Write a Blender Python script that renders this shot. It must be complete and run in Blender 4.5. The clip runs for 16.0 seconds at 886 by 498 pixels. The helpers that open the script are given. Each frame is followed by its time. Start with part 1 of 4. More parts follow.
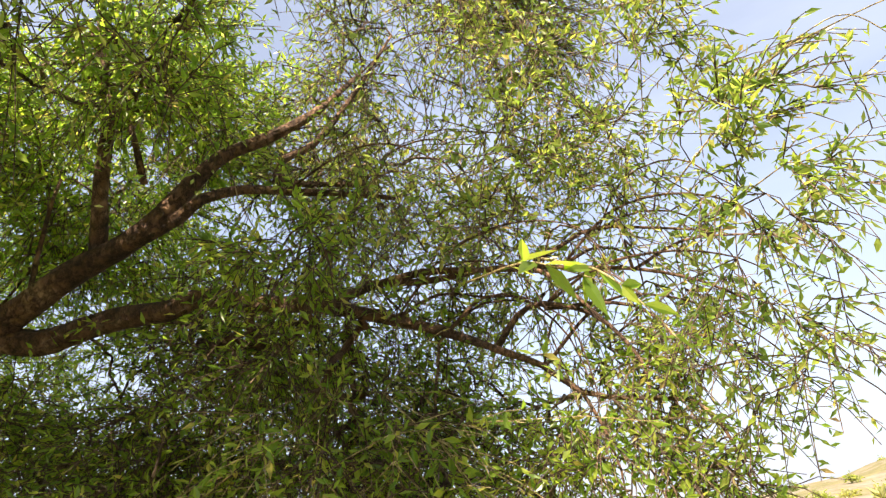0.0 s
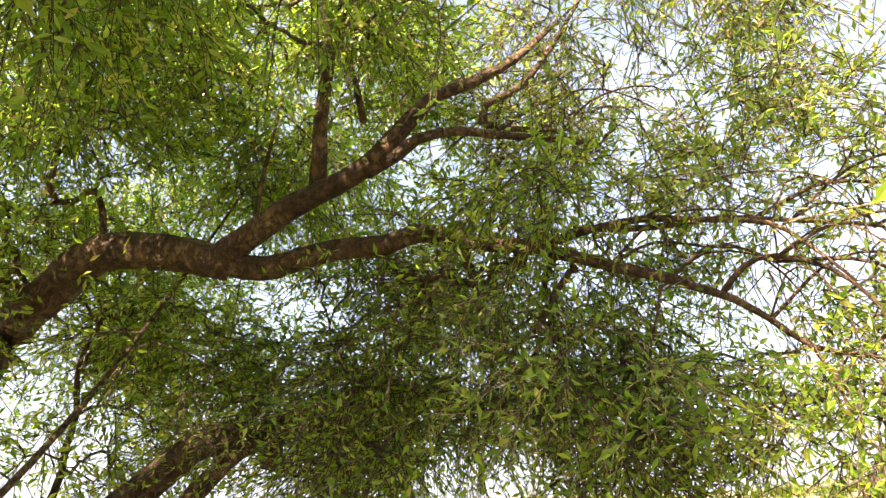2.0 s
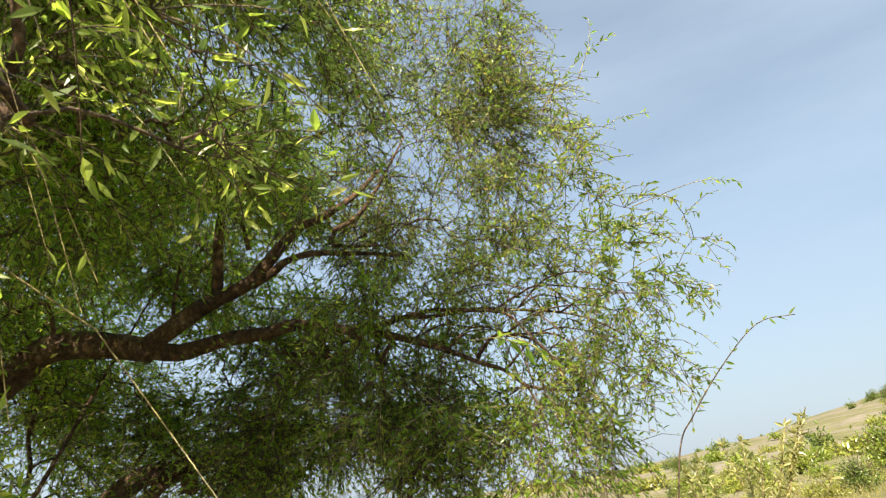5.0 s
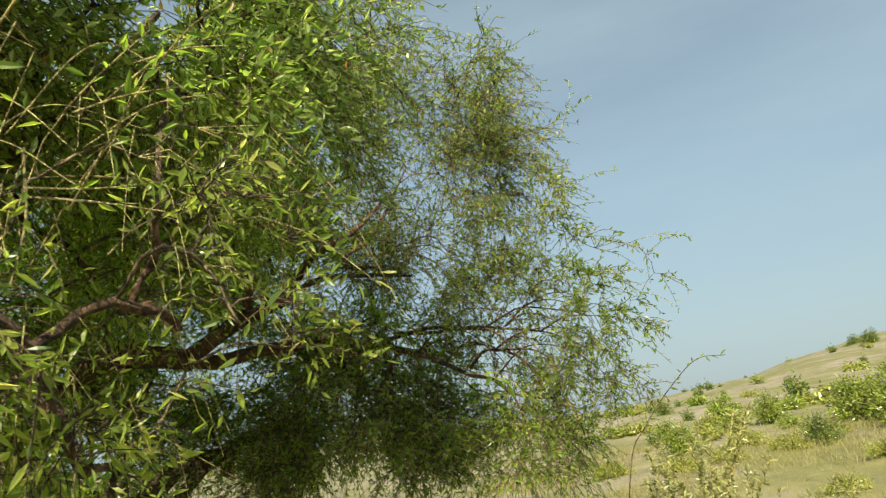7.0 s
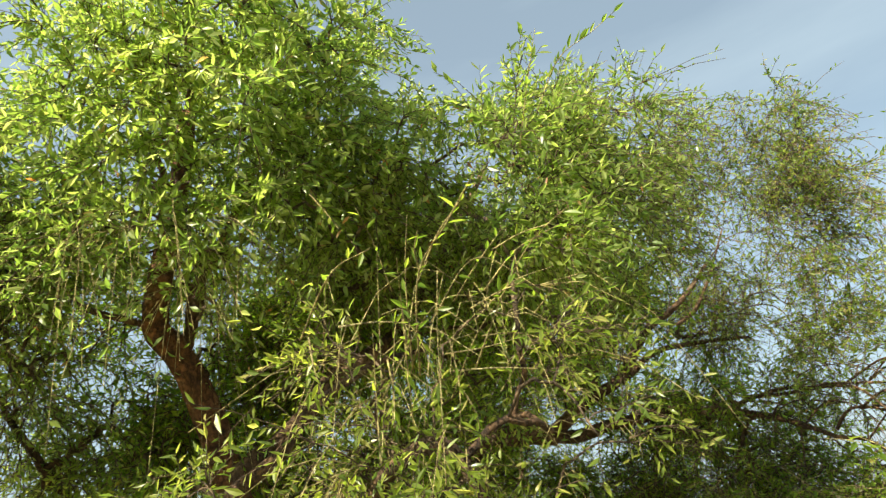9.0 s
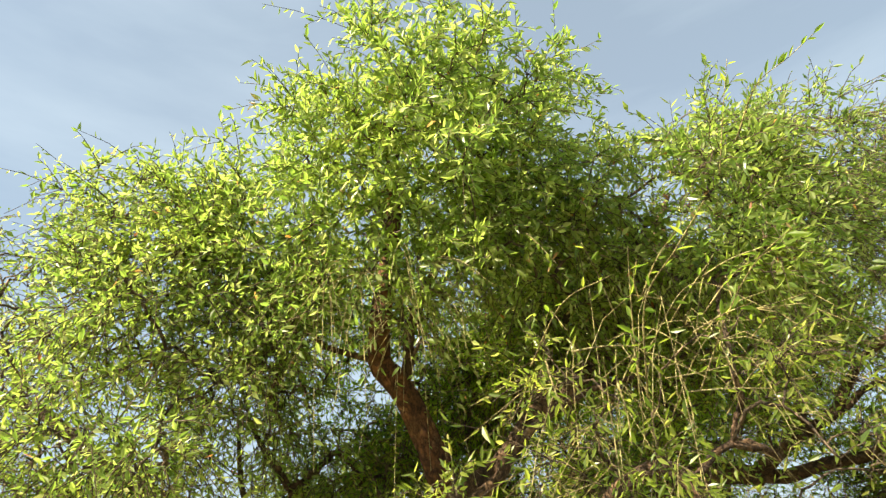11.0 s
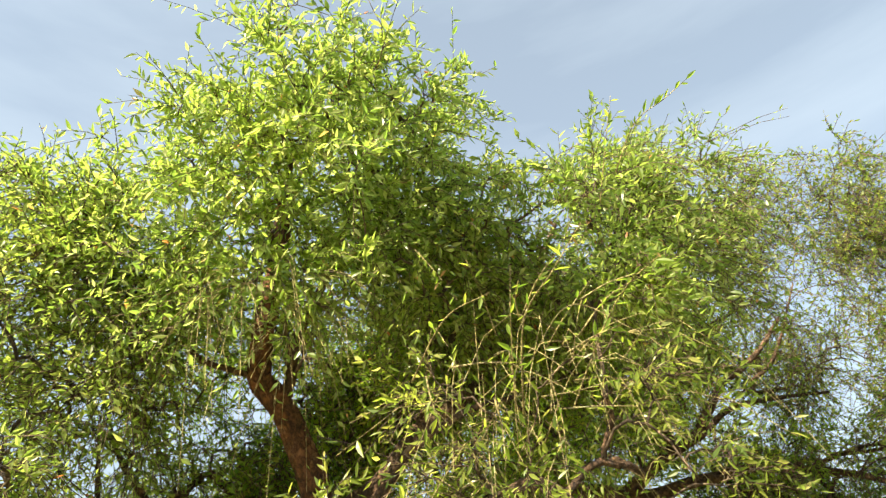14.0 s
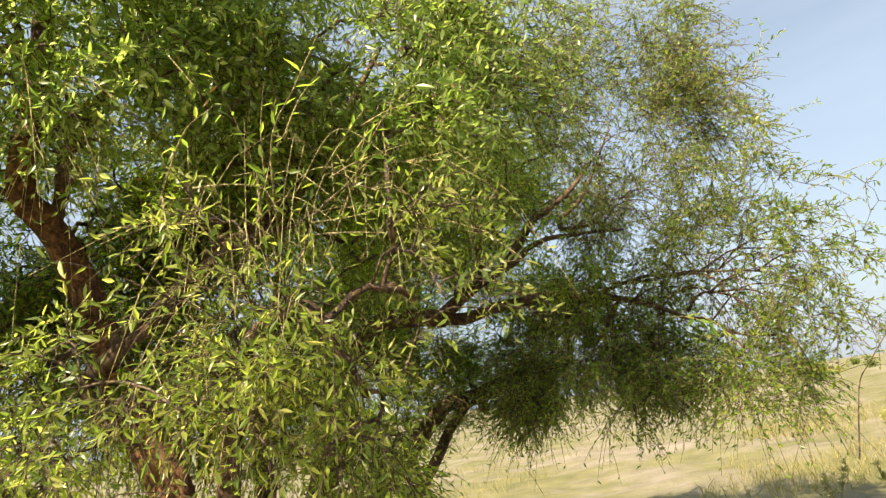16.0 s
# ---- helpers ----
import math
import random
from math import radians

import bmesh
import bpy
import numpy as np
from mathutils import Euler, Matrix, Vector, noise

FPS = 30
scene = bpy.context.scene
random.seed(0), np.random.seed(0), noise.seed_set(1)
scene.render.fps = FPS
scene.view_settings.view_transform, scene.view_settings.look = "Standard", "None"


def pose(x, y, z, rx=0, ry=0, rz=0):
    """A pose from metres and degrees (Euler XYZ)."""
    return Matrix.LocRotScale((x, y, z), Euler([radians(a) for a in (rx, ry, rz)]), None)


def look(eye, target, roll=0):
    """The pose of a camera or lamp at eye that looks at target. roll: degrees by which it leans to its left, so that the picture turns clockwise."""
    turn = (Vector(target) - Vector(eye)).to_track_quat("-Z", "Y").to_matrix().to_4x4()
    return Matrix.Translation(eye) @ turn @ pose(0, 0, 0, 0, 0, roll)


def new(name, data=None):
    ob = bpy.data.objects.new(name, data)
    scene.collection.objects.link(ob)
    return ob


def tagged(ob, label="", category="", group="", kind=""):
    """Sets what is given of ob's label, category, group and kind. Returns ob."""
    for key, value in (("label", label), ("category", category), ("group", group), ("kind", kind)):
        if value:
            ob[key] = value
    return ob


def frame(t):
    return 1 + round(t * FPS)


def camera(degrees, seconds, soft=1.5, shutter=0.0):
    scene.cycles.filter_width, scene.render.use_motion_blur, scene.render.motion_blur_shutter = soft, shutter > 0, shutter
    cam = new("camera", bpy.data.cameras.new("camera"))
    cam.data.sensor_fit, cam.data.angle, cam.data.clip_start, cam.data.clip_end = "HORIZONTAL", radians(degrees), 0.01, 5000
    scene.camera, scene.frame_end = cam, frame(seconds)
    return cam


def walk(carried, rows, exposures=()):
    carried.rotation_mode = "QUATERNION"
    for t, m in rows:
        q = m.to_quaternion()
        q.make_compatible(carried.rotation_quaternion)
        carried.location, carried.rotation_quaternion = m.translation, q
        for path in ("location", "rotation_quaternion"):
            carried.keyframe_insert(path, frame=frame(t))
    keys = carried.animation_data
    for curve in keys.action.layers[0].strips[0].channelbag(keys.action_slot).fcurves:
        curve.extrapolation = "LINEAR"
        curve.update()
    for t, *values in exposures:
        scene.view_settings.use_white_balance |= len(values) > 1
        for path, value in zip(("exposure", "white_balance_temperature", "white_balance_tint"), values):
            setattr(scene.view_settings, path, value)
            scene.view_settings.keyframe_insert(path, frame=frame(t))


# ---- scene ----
cam = camera(68.9, 16.0, soft=1.25, shutter=0.1)

PATH = [
    (0, (0.122, 2.029, 1.313), (-0.173, 3.827, 2.140), -6.6),
    (0.5, (0.112, 2.016, 1.316), (-0.213, 3.822, 2.112), -5.4),
    (1, (0.029, 1.977, 1.314), (-0.437, 3.761, 2.090), -2.2),
    (1.5, (-0.161, 1.900, 1.303), (-0.609, 3.704, 2.040), -2.5),
    (2, (-0.299, 1.902, 1.283), (-0.839, 3.689, 2.002), -0.9),
    (2.5, (-0.320, 1.887, 1.283), (-0.863, 3.662, 2.028), 0.3),
    (3, (-0.246, 1.786, 1.290), (-0.950, 3.504, 2.033), -1.9),
    (3.5, (0.006, 1.674, 1.262), (-0.695, 3.437, 1.895), -3.5),
    (3.8, (0.003, 1.479, 1.210), (-0.504, 3.274, 1.932), -5.1),
    (4, (0.003, 1.363, 1.217), (-0.268, 3.247, 1.833), -5.7),
    (4.3, (-0.050, 1.151, 1.270), (-0.196, 2.978, 2.070), -7.3),
    (4.5, (-0.019, 1.063, 1.256), (-0.178, 2.889, 2.057), -7.3),
    (4.7, (0.101, 0.940, 1.202), (-0.082, 2.778, 1.969), -7.3),
    (6.8, (0.250, 0.183, 1.488), (0.144, 2.096, 2.060), -7.4),
    (7, (0.261, 0.130, 1.499), (0.065, 2.046, 2.037), -7.2),
    (7.5, (0.336, -0.007, 1.540), (-0.114, 1.819, 2.221), -7.9),
    (8, (0.436, -0.123, 1.543), (-0.277, 1.619, 2.218), -5.6),
    (8.5, (0.472, -0.196, 1.552), (-0.332, 1.470, 2.310), -6.9),
    (9, (0.453, -0.292, 1.542), (-0.598, 1.203, 2.354), -7.6),
    (9.2, (0.444, -0.309, 1.545), (-0.650, 1.145, 2.375), -6.9),
    (11.3, (0.409, -0.536, 1.466), (-1.001, 0.517, 2.418), -3.5),
    (11.5, (0.388, -0.550, 1.463), (-1.088, 0.444, 2.375), -3.0),
    (12, (0.353, -0.583, 1.446), (-1.290, 0.292, 2.177), -0.4),
    (12.5, (0.333, -0.562, 1.430), (-1.297, 0.374, 2.112), -0.2),
    (13, (0.366, -0.539, 1.439), (-1.015, 0.557, 2.383), -1.9),
    (13.5, (0.397, -0.506, 1.444), (-0.843, 0.727, 2.414), -4.3),
    (14, (0.426, -0.480, 1.456), (-0.670, 0.860, 2.458), -6.5),
    (14.5, (0.448, -0.456, 1.437), (-0.484, 1.028, 2.401), -7.9),
    (15, (0.466, -0.382, 1.458), (-0.305, 1.298, 2.222), -8.2),
    (15.5, (0.566, -0.305, 1.457), (-0.200, 1.439, 2.066), -7.2),
    (16, (0.601, -0.265, 1.426), (-0.332, 1.435, 1.914), -7.9),
]
EXPOSURES = [(0, 1.7, 7500, 19), (1.0, 1.78, 7500, 18), (1.5, 1.95, 7600, 18), (2.0, 2.27, 7800, 18), (2.6, 2.42, 7800, 18), (3.3, 2.42, 7800, 17), (4.0, 1.78, 7300, 15), (4.5, 1.42, 7100, 11), (7.0, 0.82, 7350, -3), (8.0, 0.98, 7400, -2), (9.0, 1.22, 7500, 0),
             (11.4, 1.5, 7700, 6), (12.0, 1.68, 7800, 8), (13.0, 1.7, 7800, 8), (13.5, 1.7, 7800, 7), (14.5, 1.32, 7600, 6), (15.5, 1.22, 7600, 9), (16.0, 1.32, 7600, 10)]
walk(cam, [(t, look(eye, target, roll)) for t, eye, target, roll in PATH], EXPOSURES)

# ---- world, sun, exposure ----
SUN_FROM = Vector((-0.06, -0.75, 0.66)).normalized()
world = bpy.data.worlds.new("world")
scene.world = world
world.use_nodes = True
wn, wl = world.node_tree.nodes, world.node_tree.links
wn.clear()
w_out = wn.new("ShaderNodeOutputWorld")
w_bg = wn.new("ShaderNodeBackground")
w_bg.inputs["Strength"].default_value = 0.076
sky = wn.new("ShaderNodeTexSky")
sky.sky_type = "NISHITA"
sky.sun_disc = False
sky.sun_elevation = math.asin(SUN_FROM.z)
sky.sun_rotation = math.atan2(SUN_FROM.x, SUN_FROM.y)
sky.air_density, sky.dust_density, sky.ozone_density = 1.0, 0.25, 1.0
# thin streaks of high cloud
w_tc = wn.new("ShaderNodeTexCoord")
w_map = wn.new("ShaderNodeMapping")
w_map.inputs["Rotation"].default_value = (radians(4), radians(6), radians(75))
w_map.inputs["Scale"].default_value = (0.7, 1.1, 4.5)
w_noise = wn.new("ShaderNodeTexNoise")
w_noise.inputs["Scale"].default_value = 1.3
w_noise.inputs["Detail"].default_value = 6.0
w_noise.inputs["Roughness"].default_value = 0.55
w_ramp = wn.new("ShaderNodeValToRGB")
w_ramp.color_ramp.elements[0].position, w_ramp.color_ramp.elements[0].color = 0.42, (0.34, 0.34, 0.34, 1)
w_ramp.color_ramp.elements[1].position, w_ramp.color_ramp.elements[1].color = 0.74, (0.62, 0.62, 0.62, 1)
w_mix = wn.new("ShaderNodeMix")
w_mix.data_type = "RGBA"
w_mix.inputs["B"].default_value = (4.2, 5.2, 6.7, 1)
wl.new(w_tc.outputs["Generated"], w_map.inputs["Vector"])
wl.new(w_map.outputs["Vector"], w_noise.inputs["Vector"])
wl.new(w_noise.outputs["Fac"], w_ramp.inputs["Fac"])
w_sep = wn.new("ShaderNodeSeparateXYZ")
w_haze = wn.new("ShaderNodeMapRange")
w_haze.inputs["From Min"].default_value, w_haze.inputs["From Max"].default_value = 0.0, 0.35
w_haze.inputs["To Min"].default_value, w_haze.inputs["To Max"].default_value = 0.9, 0.0
w_low = wn.new("ShaderNodeMix")
w_low.data_type = "RGBA"
w_low.inputs["B"].default_value = (2.8, 3.5, 4.7, 1)
wl.new(w_tc.outputs["Generated"], w_sep.inputs["Vector"])
wl.new(w_sep.outputs["Z"], w_haze.inputs["Value"])
wl.new(w_haze.outputs["Result"], w_low.inputs["Factor"])
wl.new(w_mix.outputs["Result"], w_low.inputs["A"])
wl.new(w_ramp.outputs["Color"], w_mix.inputs["Factor"])
wl.new(sky.outputs["Color"], w_mix.inputs["A"])
wl.new(w_low.outputs["Result"], w_bg.inputs["Color"])
wl.new(w_bg.outputs["Background"], w_out.inputs["Surface"])

sun_data = bpy.data.lights.new("sun", "SUN")
sun_data.energy, sun_data.angle, sun_data.color = 5.0, radians(0.53), (1.0, 0.93, 0.80)
sun = new("sun", sun_data)
sun.matrix_world = look((0, 0, 30), Vector((0, 0, 30)) - SUN_FROM)


# ---- materials ----
def material(name):
    m = bpy.data.materials.new(name)
    m.use_nodes = True
    n, l = m.node_tree.nodes, m.node_tree.links
    return m, n, l, n["Principled BSDF"], n["Material Output"]


def ramp(n, stops):
    r = n.new("ShaderNodeValToRGB")
    e = r.color_ramp.elements
    while len(e) < len(stops):
        e.new(0.5)
    for k, (pos, col) in enumerate(stops):
        e[k].position, e[k].color = pos, (*col, 1)
    return r


def noise_node(n, l, scale, detail=5.0, rough=0.6, stretch=None, coord="Object"):
    tc = n.new("ShaderNodeTexCoord")
    t = n.new("ShaderNodeTexNoise")
    t.inputs["Scale"].default_value, t.inputs["Detail"].default_value, t.inputs["Roughness"].default_value = scale, detail, rough
    src = tc.outputs[coord]
    if stretch:
        mp = n.new("ShaderNodeMapping")
        mp.inputs["Scale"].default_value = stretch
        l.new(src, mp.inputs["Vector"])
        src = mp.outputs["Vector"]
    l.new(src, t.inputs["Vector"])
    return t


def bump(n, l, height, bsdf, strength, distance):
    b = n.new("ShaderNodeBump")
    b.inputs["Strength"].default_value, b.inputs["Distance"].default_value = strength, distance
    l.new(height, b.inputs["Height"])
    l.new(b.outputs["Normal"], bsdf.inputs["Normal"])


def mix_colour(n, l, fac, a, b, mode="MIX"):
    m = n.new("ShaderNodeMix")
    m.data_type, m.blend_type = "RGBA", mode
    for key, v in (("Factor", fac), ("A", a), ("B", b)):
        if isinstance(v, (int, float)):
            m.inputs[key].default_value = v
        elif isinstance(v, tuple):
            m.inputs[key].default_value = (*v, 1)
        else:
            l.new(v, m.inputs[key])
    return m.outputs["Result"]


def bark_material(name, dark, mid, light):
    m, n, l, p, out = material(name)
    big = noise_node(n, l, 7.0, 7, 0.7)
    fine = noise_node(n, l, 42.0, 8, 0.74, (1, 1, 0.5))
    tc = n.new("ShaderNodeTexCoord")
    warp = mix_colour(n, l, 0.12, tc.outputs["Object"], fine.outputs["Color"], "ADD")
    cell = n.new("ShaderNodeTexVoronoi")
    cell.feature = "DISTANCE_TO_EDGE"
    cell.inputs["Scale"].default_value = 24.0
    l.new(warp, cell.inputs["Vector"])
    crack = ramp(n, [(0.0, (0.32, 0.28, 0.25)), (0.08, (0.92, 0.9, 0.9)), (0.3, (1.1, 1.08, 1.05))])
    l.new(cell.outputs["Distance"], crack.inputs["Fac"])
    r = ramp(n, [(0.36, dark), (0.52, mid), (0.68, light)])
    l.new(big.outputs["Fac"], r.inputs["Fac"])
    streak = ramp(n, [(0.35, (0.45, 0.42, 0.4)), (0.62, (1.1, 1.08, 1.05))])
    l.new(fine.outputs["Fac"], streak.inputs["Fac"])
    col = mix_colour(n, l, 1.0, r.outputs["Color"], streak.outputs["Color"], "MULTIPLY")
    l.new(mix_colour(n, l, 1.0, col, crack.outputs["Color"], "MULTIPLY"), p.inputs["Base Color"])
    p.inputs["Roughness"].default_value = 0.85
    high = mix_colour(n, l, 0.5, fine.outputs["Fac"], crack.outputs["Color"])
    bump(n, l, high, p, 1.0, 0.016)
    return m


def leaf_material(name, stops, glow=0.65, rough=0.32, by_object=False):
    """Thin leaf: gloss and diffuse above, light passing through; each leaf a shade of its own."""
    m, n, l, p, out = material(name)
    if by_object:
        rnd = n.new("ShaderNodeObjectInfo").outputs["Random"]
    else:
        rnd = n.new("ShaderNodeNewGeometry").outputs["Random Per Island"]
    r = ramp(n, stops)
    l.new(rnd, r.inputs["Fac"])
    patch = noise_node(n, l, 2.2, 3, 0.5)
    tint = ramp(n, [(0.3, (0.90, 1.00, 0.98)), (0.7, (1.26, 1.24, 1.18))])
    l.new(patch.outputs["Fac"], tint.inputs["Fac"])
    col = mix_colour(n, l, 1.0, r.outputs["Color"], tint.outputs["Color"], "MULTIPLY")
    l.new(col, p.inputs["Base Color"])
    p.inputs["Roughness"].default_value = rough
    p.inputs["Specular IOR Level"].default_value = 0.65
    tr = n.new("ShaderNodeBsdfTranslucent")
    l.new(mix_colour(n, l, 1.0, col, (1.95, 1.98, 1.25), "MULTIPLY"), tr.inputs["Color"])
    mx = n.new("ShaderNodeMixShader")
    mx.inputs["Fac"].default_value = glow
    l.new(p.outputs["BSDF"], mx.inputs[1])
    l.new(tr.outputs["BSDF"], mx.inputs[2])
    l.new(mx.outputs["Shader"], out.inputs["Surface"])
    return m


def ground_material():
    m, n, l, p, out = material("dry_ground")
    big = noise_node(n, l, 0.34, 7, 0.68)
    mid = noise_node(n, l, 1.7, 6, 0.65)
    fine = noise_node(n, l, 35.0, 5, 0.7)
    sand = ramp(n, [(0.3, (0.21, 0.17, 0.115)), (0.7, (0.34, 0.285, 0.205))])
    l.new(mid.outputs["Fac"], sand.inputs["Fac"])
    grass = ramp(n, [(0.3, (0.13, 0.125, 0.045)), (0.7, (0.25, 0.22, 0.085))])
    l.new(mid.outputs["Fac"], grass.inputs["Fac"])
    cover = ramp(n, [(0.41, (0, 0, 0)), (0.54, (1, 1, 1))])
    l.new(big.outputs["Fac"], cover.inputs["Fac"])
    col = mix_colour(n, l, cover.outputs["Color"], sand.outputs["Color"], grass.outputs["Color"])
    grain = ramp(n, [(0.3, (0.75, 0.75, 0.75)), (0.7, (1.1, 1.1, 1.1))])
    l.new(fine.outputs["Fac"], grain.inputs["Fac"])
    l.new(mix_colour(n, l, 1.0, col, grain.outputs["Color"], "MULTIPLY"), p.inputs["Base Color"])
    p.inputs["Roughness"].default_value = 0.95
    bump(n, l, fine.outputs["Fac"], p, 0.6, 0.02)
    return m


BARK = bark_material("brown_bark", (0.090, 0.036, 0.018), (0.27, 0.112, 0.050), (0.42, 0.24, 0.13))
# brown bark darkened to carry the crown's shade, with sunlit tan as its light tone
LIMB_BARK = bark_material("shaded_limb_bark", (0.077, 0.044, 0.028), (0.201, 0.116, 0.067), (0.378, 0.260, 0.171))
TWIG = bark_material("grey_brown_twig", (0.098, 0.066, 0.044), (0.225, 0.159, 0.105), (0.405, 0.301, 0.204))
STRAW = bark_material("straw_twig", (0.42, 0.34, 0.13), (0.62, 0.53, 0.24), (0.78, 0.69, 0.38))
# leaf toned as sunlit; its palest greens paint in whitish gloss highlights
LEAF_SUN = leaf_material("sunlit_leaf", [(0.0, (0.115, 0.176, 0.046)), (0.5, (0.206, 0.265, 0.071)), (0.85, (0.298, 0.333, 0.123)), (0.994, (0.403, 0.402, 0.218)), (0.998, (0.403, 0.127, 0.055))])
LEAF_GOLD = leaf_material("yellow_green_leaf", [(0.0, (0.106, 0.155, 0.046)), (0.45, (0.212, 0.260, 0.055)), (0.85, (0.318, 0.340, 0.091)), (1.0, (0.456, 0.410, 0.169))])
# the same tree's leaf, toned for the shaded depths of the crown
LEAF_SHADE = leaf_material("shaded_green_leaf", [(0.0, (0.091, 0.167, 0.030)), (0.5, (0.182, 0.270, 0.043)), (0.85, (0.279, 0.338, 0.060)), (1.0, (0.388, 0.323, 0.108))])
LEAF_PALE = leaf_material("pale_leaf", [(0.0, (0.086, 0.144, 0.038)), (0.45, (0.178, 0.237, 0.050)), (0.8, (0.263, 0.300, 0.074)), (0.95, (0.329, 0.300, 0.097)), (1.0, (0.316, 0.213, 0.120))])
LEAF_SHOOT = leaf_material("young_leaf", [(0.0, (0.115, 0.184, 0.035)), (0.6, (0.207, 0.276, 0.046)), (1.0, (0.299, 0.333, 0.069))], by_object=True)
SHRUB_LEAF = leaf_material("shrub_leaf", [(0.0, (0.061, 0.088, 0.022)), (0.5, (0.127, 0.163, 0.033)), (1.0, (0.209, 0.237, 0.055))], 0.25)
SHRUB_OLIVE = leaf_material("olive_shrub_leaf", [(0.0, (0.114, 0.146, 0.024)), (0.5, (0.199, 0.232, 0.033)), (1.0, (0.294, 0.313, 0.067))], 0.25)
WEED_LEAF = leaf_material("pale_weed_leaf", [(0.0, (0.19, 0.18, 0.07)), (0.5, (0.28, 0.265, 0.11)), (1.0, (0.40, 0.37, 0.18))], 0.3)
SHRUB_DRY = leaf_material("yellow_shrub_leaf", [(0.0, (0.168, 0.169, 0.036)), (0.5, (0.264, 0.263, 0.056)), (1.0, (0.384, 0.369, 0.088))], 0.25)
SHRUB_GREY = leaf_material("grey_shrub_leaf", [(0.0, (0.08, 0.075, 0.05)), (0.5, (0.13, 0.12, 0.08)), (1.0, (0.2, 0.18, 0.12))], 0.2)
GRASS = leaf_material("dry_grass", [(0.0, (0.16, 0.14, 0.05)), (0.5, (0.26, 0.22, 0.08)), (1.0, (0.38, 0.32, 0.15))], 0.3, 0.7)
GROUND = ground_material()


# ---- mesh helpers ----
def mesh_from(name, verts, faces, mat, smooth=False):
    """A mesh from an array of places and an array of triangles or quads."""
    me = bpy.data.meshes.new(name)
    verts, faces = np.asarray(verts, np.float32), np.asarray(faces, np.int32)
    k = faces.shape[1]
    me.vertices.add(len(verts))
    me.vertices.foreach_set("co", verts.ravel())
    me.loops.add(faces.size)
    me.loops.foreach_set("vertex_index", faces.ravel())
    me.polygons.add(len(faces))
    me.polygons.foreach_set("loop_start", np.arange(0, faces.size, k, dtype=np.int32))
    me.polygons.foreach_set("use_smooth", np.full(len(faces), smooth))
    me.update(calc_edges=True)
    me.materials.append(mat)
    return me


def part(name, me, parent, label="", kind=""):
    ob = new(name, me)
    ob.parent = parent
    return tagged(ob, label=label, kind=kind)


def unit(v):
    return v / np.maximum(np.linalg.norm(v, axis=-1, keepdims=True), 1e-9)


def smooth_line(points, step=0.05):
    """A Catmull-Rom line through points (x, y, z), resampled at even steps."""
    p = np.asarray(points, float)
    p = np.vstack([2 * p[0] - p[1], p, 2 * p[-1] - p[-2]])
    out = []
    for a, b, c, d in zip(p[:-3], p[1:-2], p[2:-1], p[3:]):
        n = max(2, int(np.linalg.norm(c - b) / step))
        u = (np.arange(n) / n)[:, None]
        out.append(0.5 * (2 * b + (c - a) * u + (2 * a - 5 * b + 4 * c - d) * u**2 + (3 * b - a - 3 * c + d) * u**3))
    return np.vstack(out + [p[-2][None]])


def tube(points, radii, sides=8, rough=0.0, rng=None):
    """Rings along a line: places and quads of an uneven tapered tube with closed ends."""
    p = np.asarray(points, float)
    r = np.asarray(radii, float)
    t = unit(np.gradient(p, axis=0))
    side = np.array([0.31, 0.17, 0.93])
    a = unit(np.cross(t, side))
    b = np.cross(t, a)
    ang = np.arange(sides) * 2 * np.pi / sides
    rr = r[:, None] * np.ones(sides)
    if rough:
        wave = rng.normal(0, 1, (len(p), sides))
        wave = (wave + np.roll(wave, 1, 0) + np.roll(wave, 1, 1) + np.roll(wave, -1, 0)) / 2
        rr = rr * (1 + rough * wave)
    v = p[:, None] + rr[..., None] * (np.cos(ang)[None, :, None] * a[:, None] + np.sin(ang)[None, :, None] * b[:, None])
    v = np.vstack([v.reshape(-1, 3), p[:1], p[-1:] + t[-1:] * r[-1] * 0.5])
    i, j = np.meshgrid(np.arange(len(p) - 1), np.arange(sides), indexing="ij")
    k = (j + 1) % sides
    f = np.stack([i * sides + j, i * sides + k, (i + 1) * sides + k, (i + 1) * sides + j], -1).reshape(-1, 4)
    n = len(p) * sides
    caps = [[n, (m + 1) % sides, m, n] for m in range(sides)] + [[n + 1, n - sides + m, n - sides + (m + 1) % sides, n + 1] for m in range(sides)]
    tri = np.vstack([f[:, [0, 1, 2]], f[:, [0, 2, 3]], np.array(caps)[:, :3]])
    return v, tri


def joined(pieces):
    vs, fs, n = [], [], 0
    for v, f in pieces:
        vs.append(v)
        fs.append(np.asarray(f) + n)
        n += len(v)
    return np.vstack(vs), np.vstack(fs)


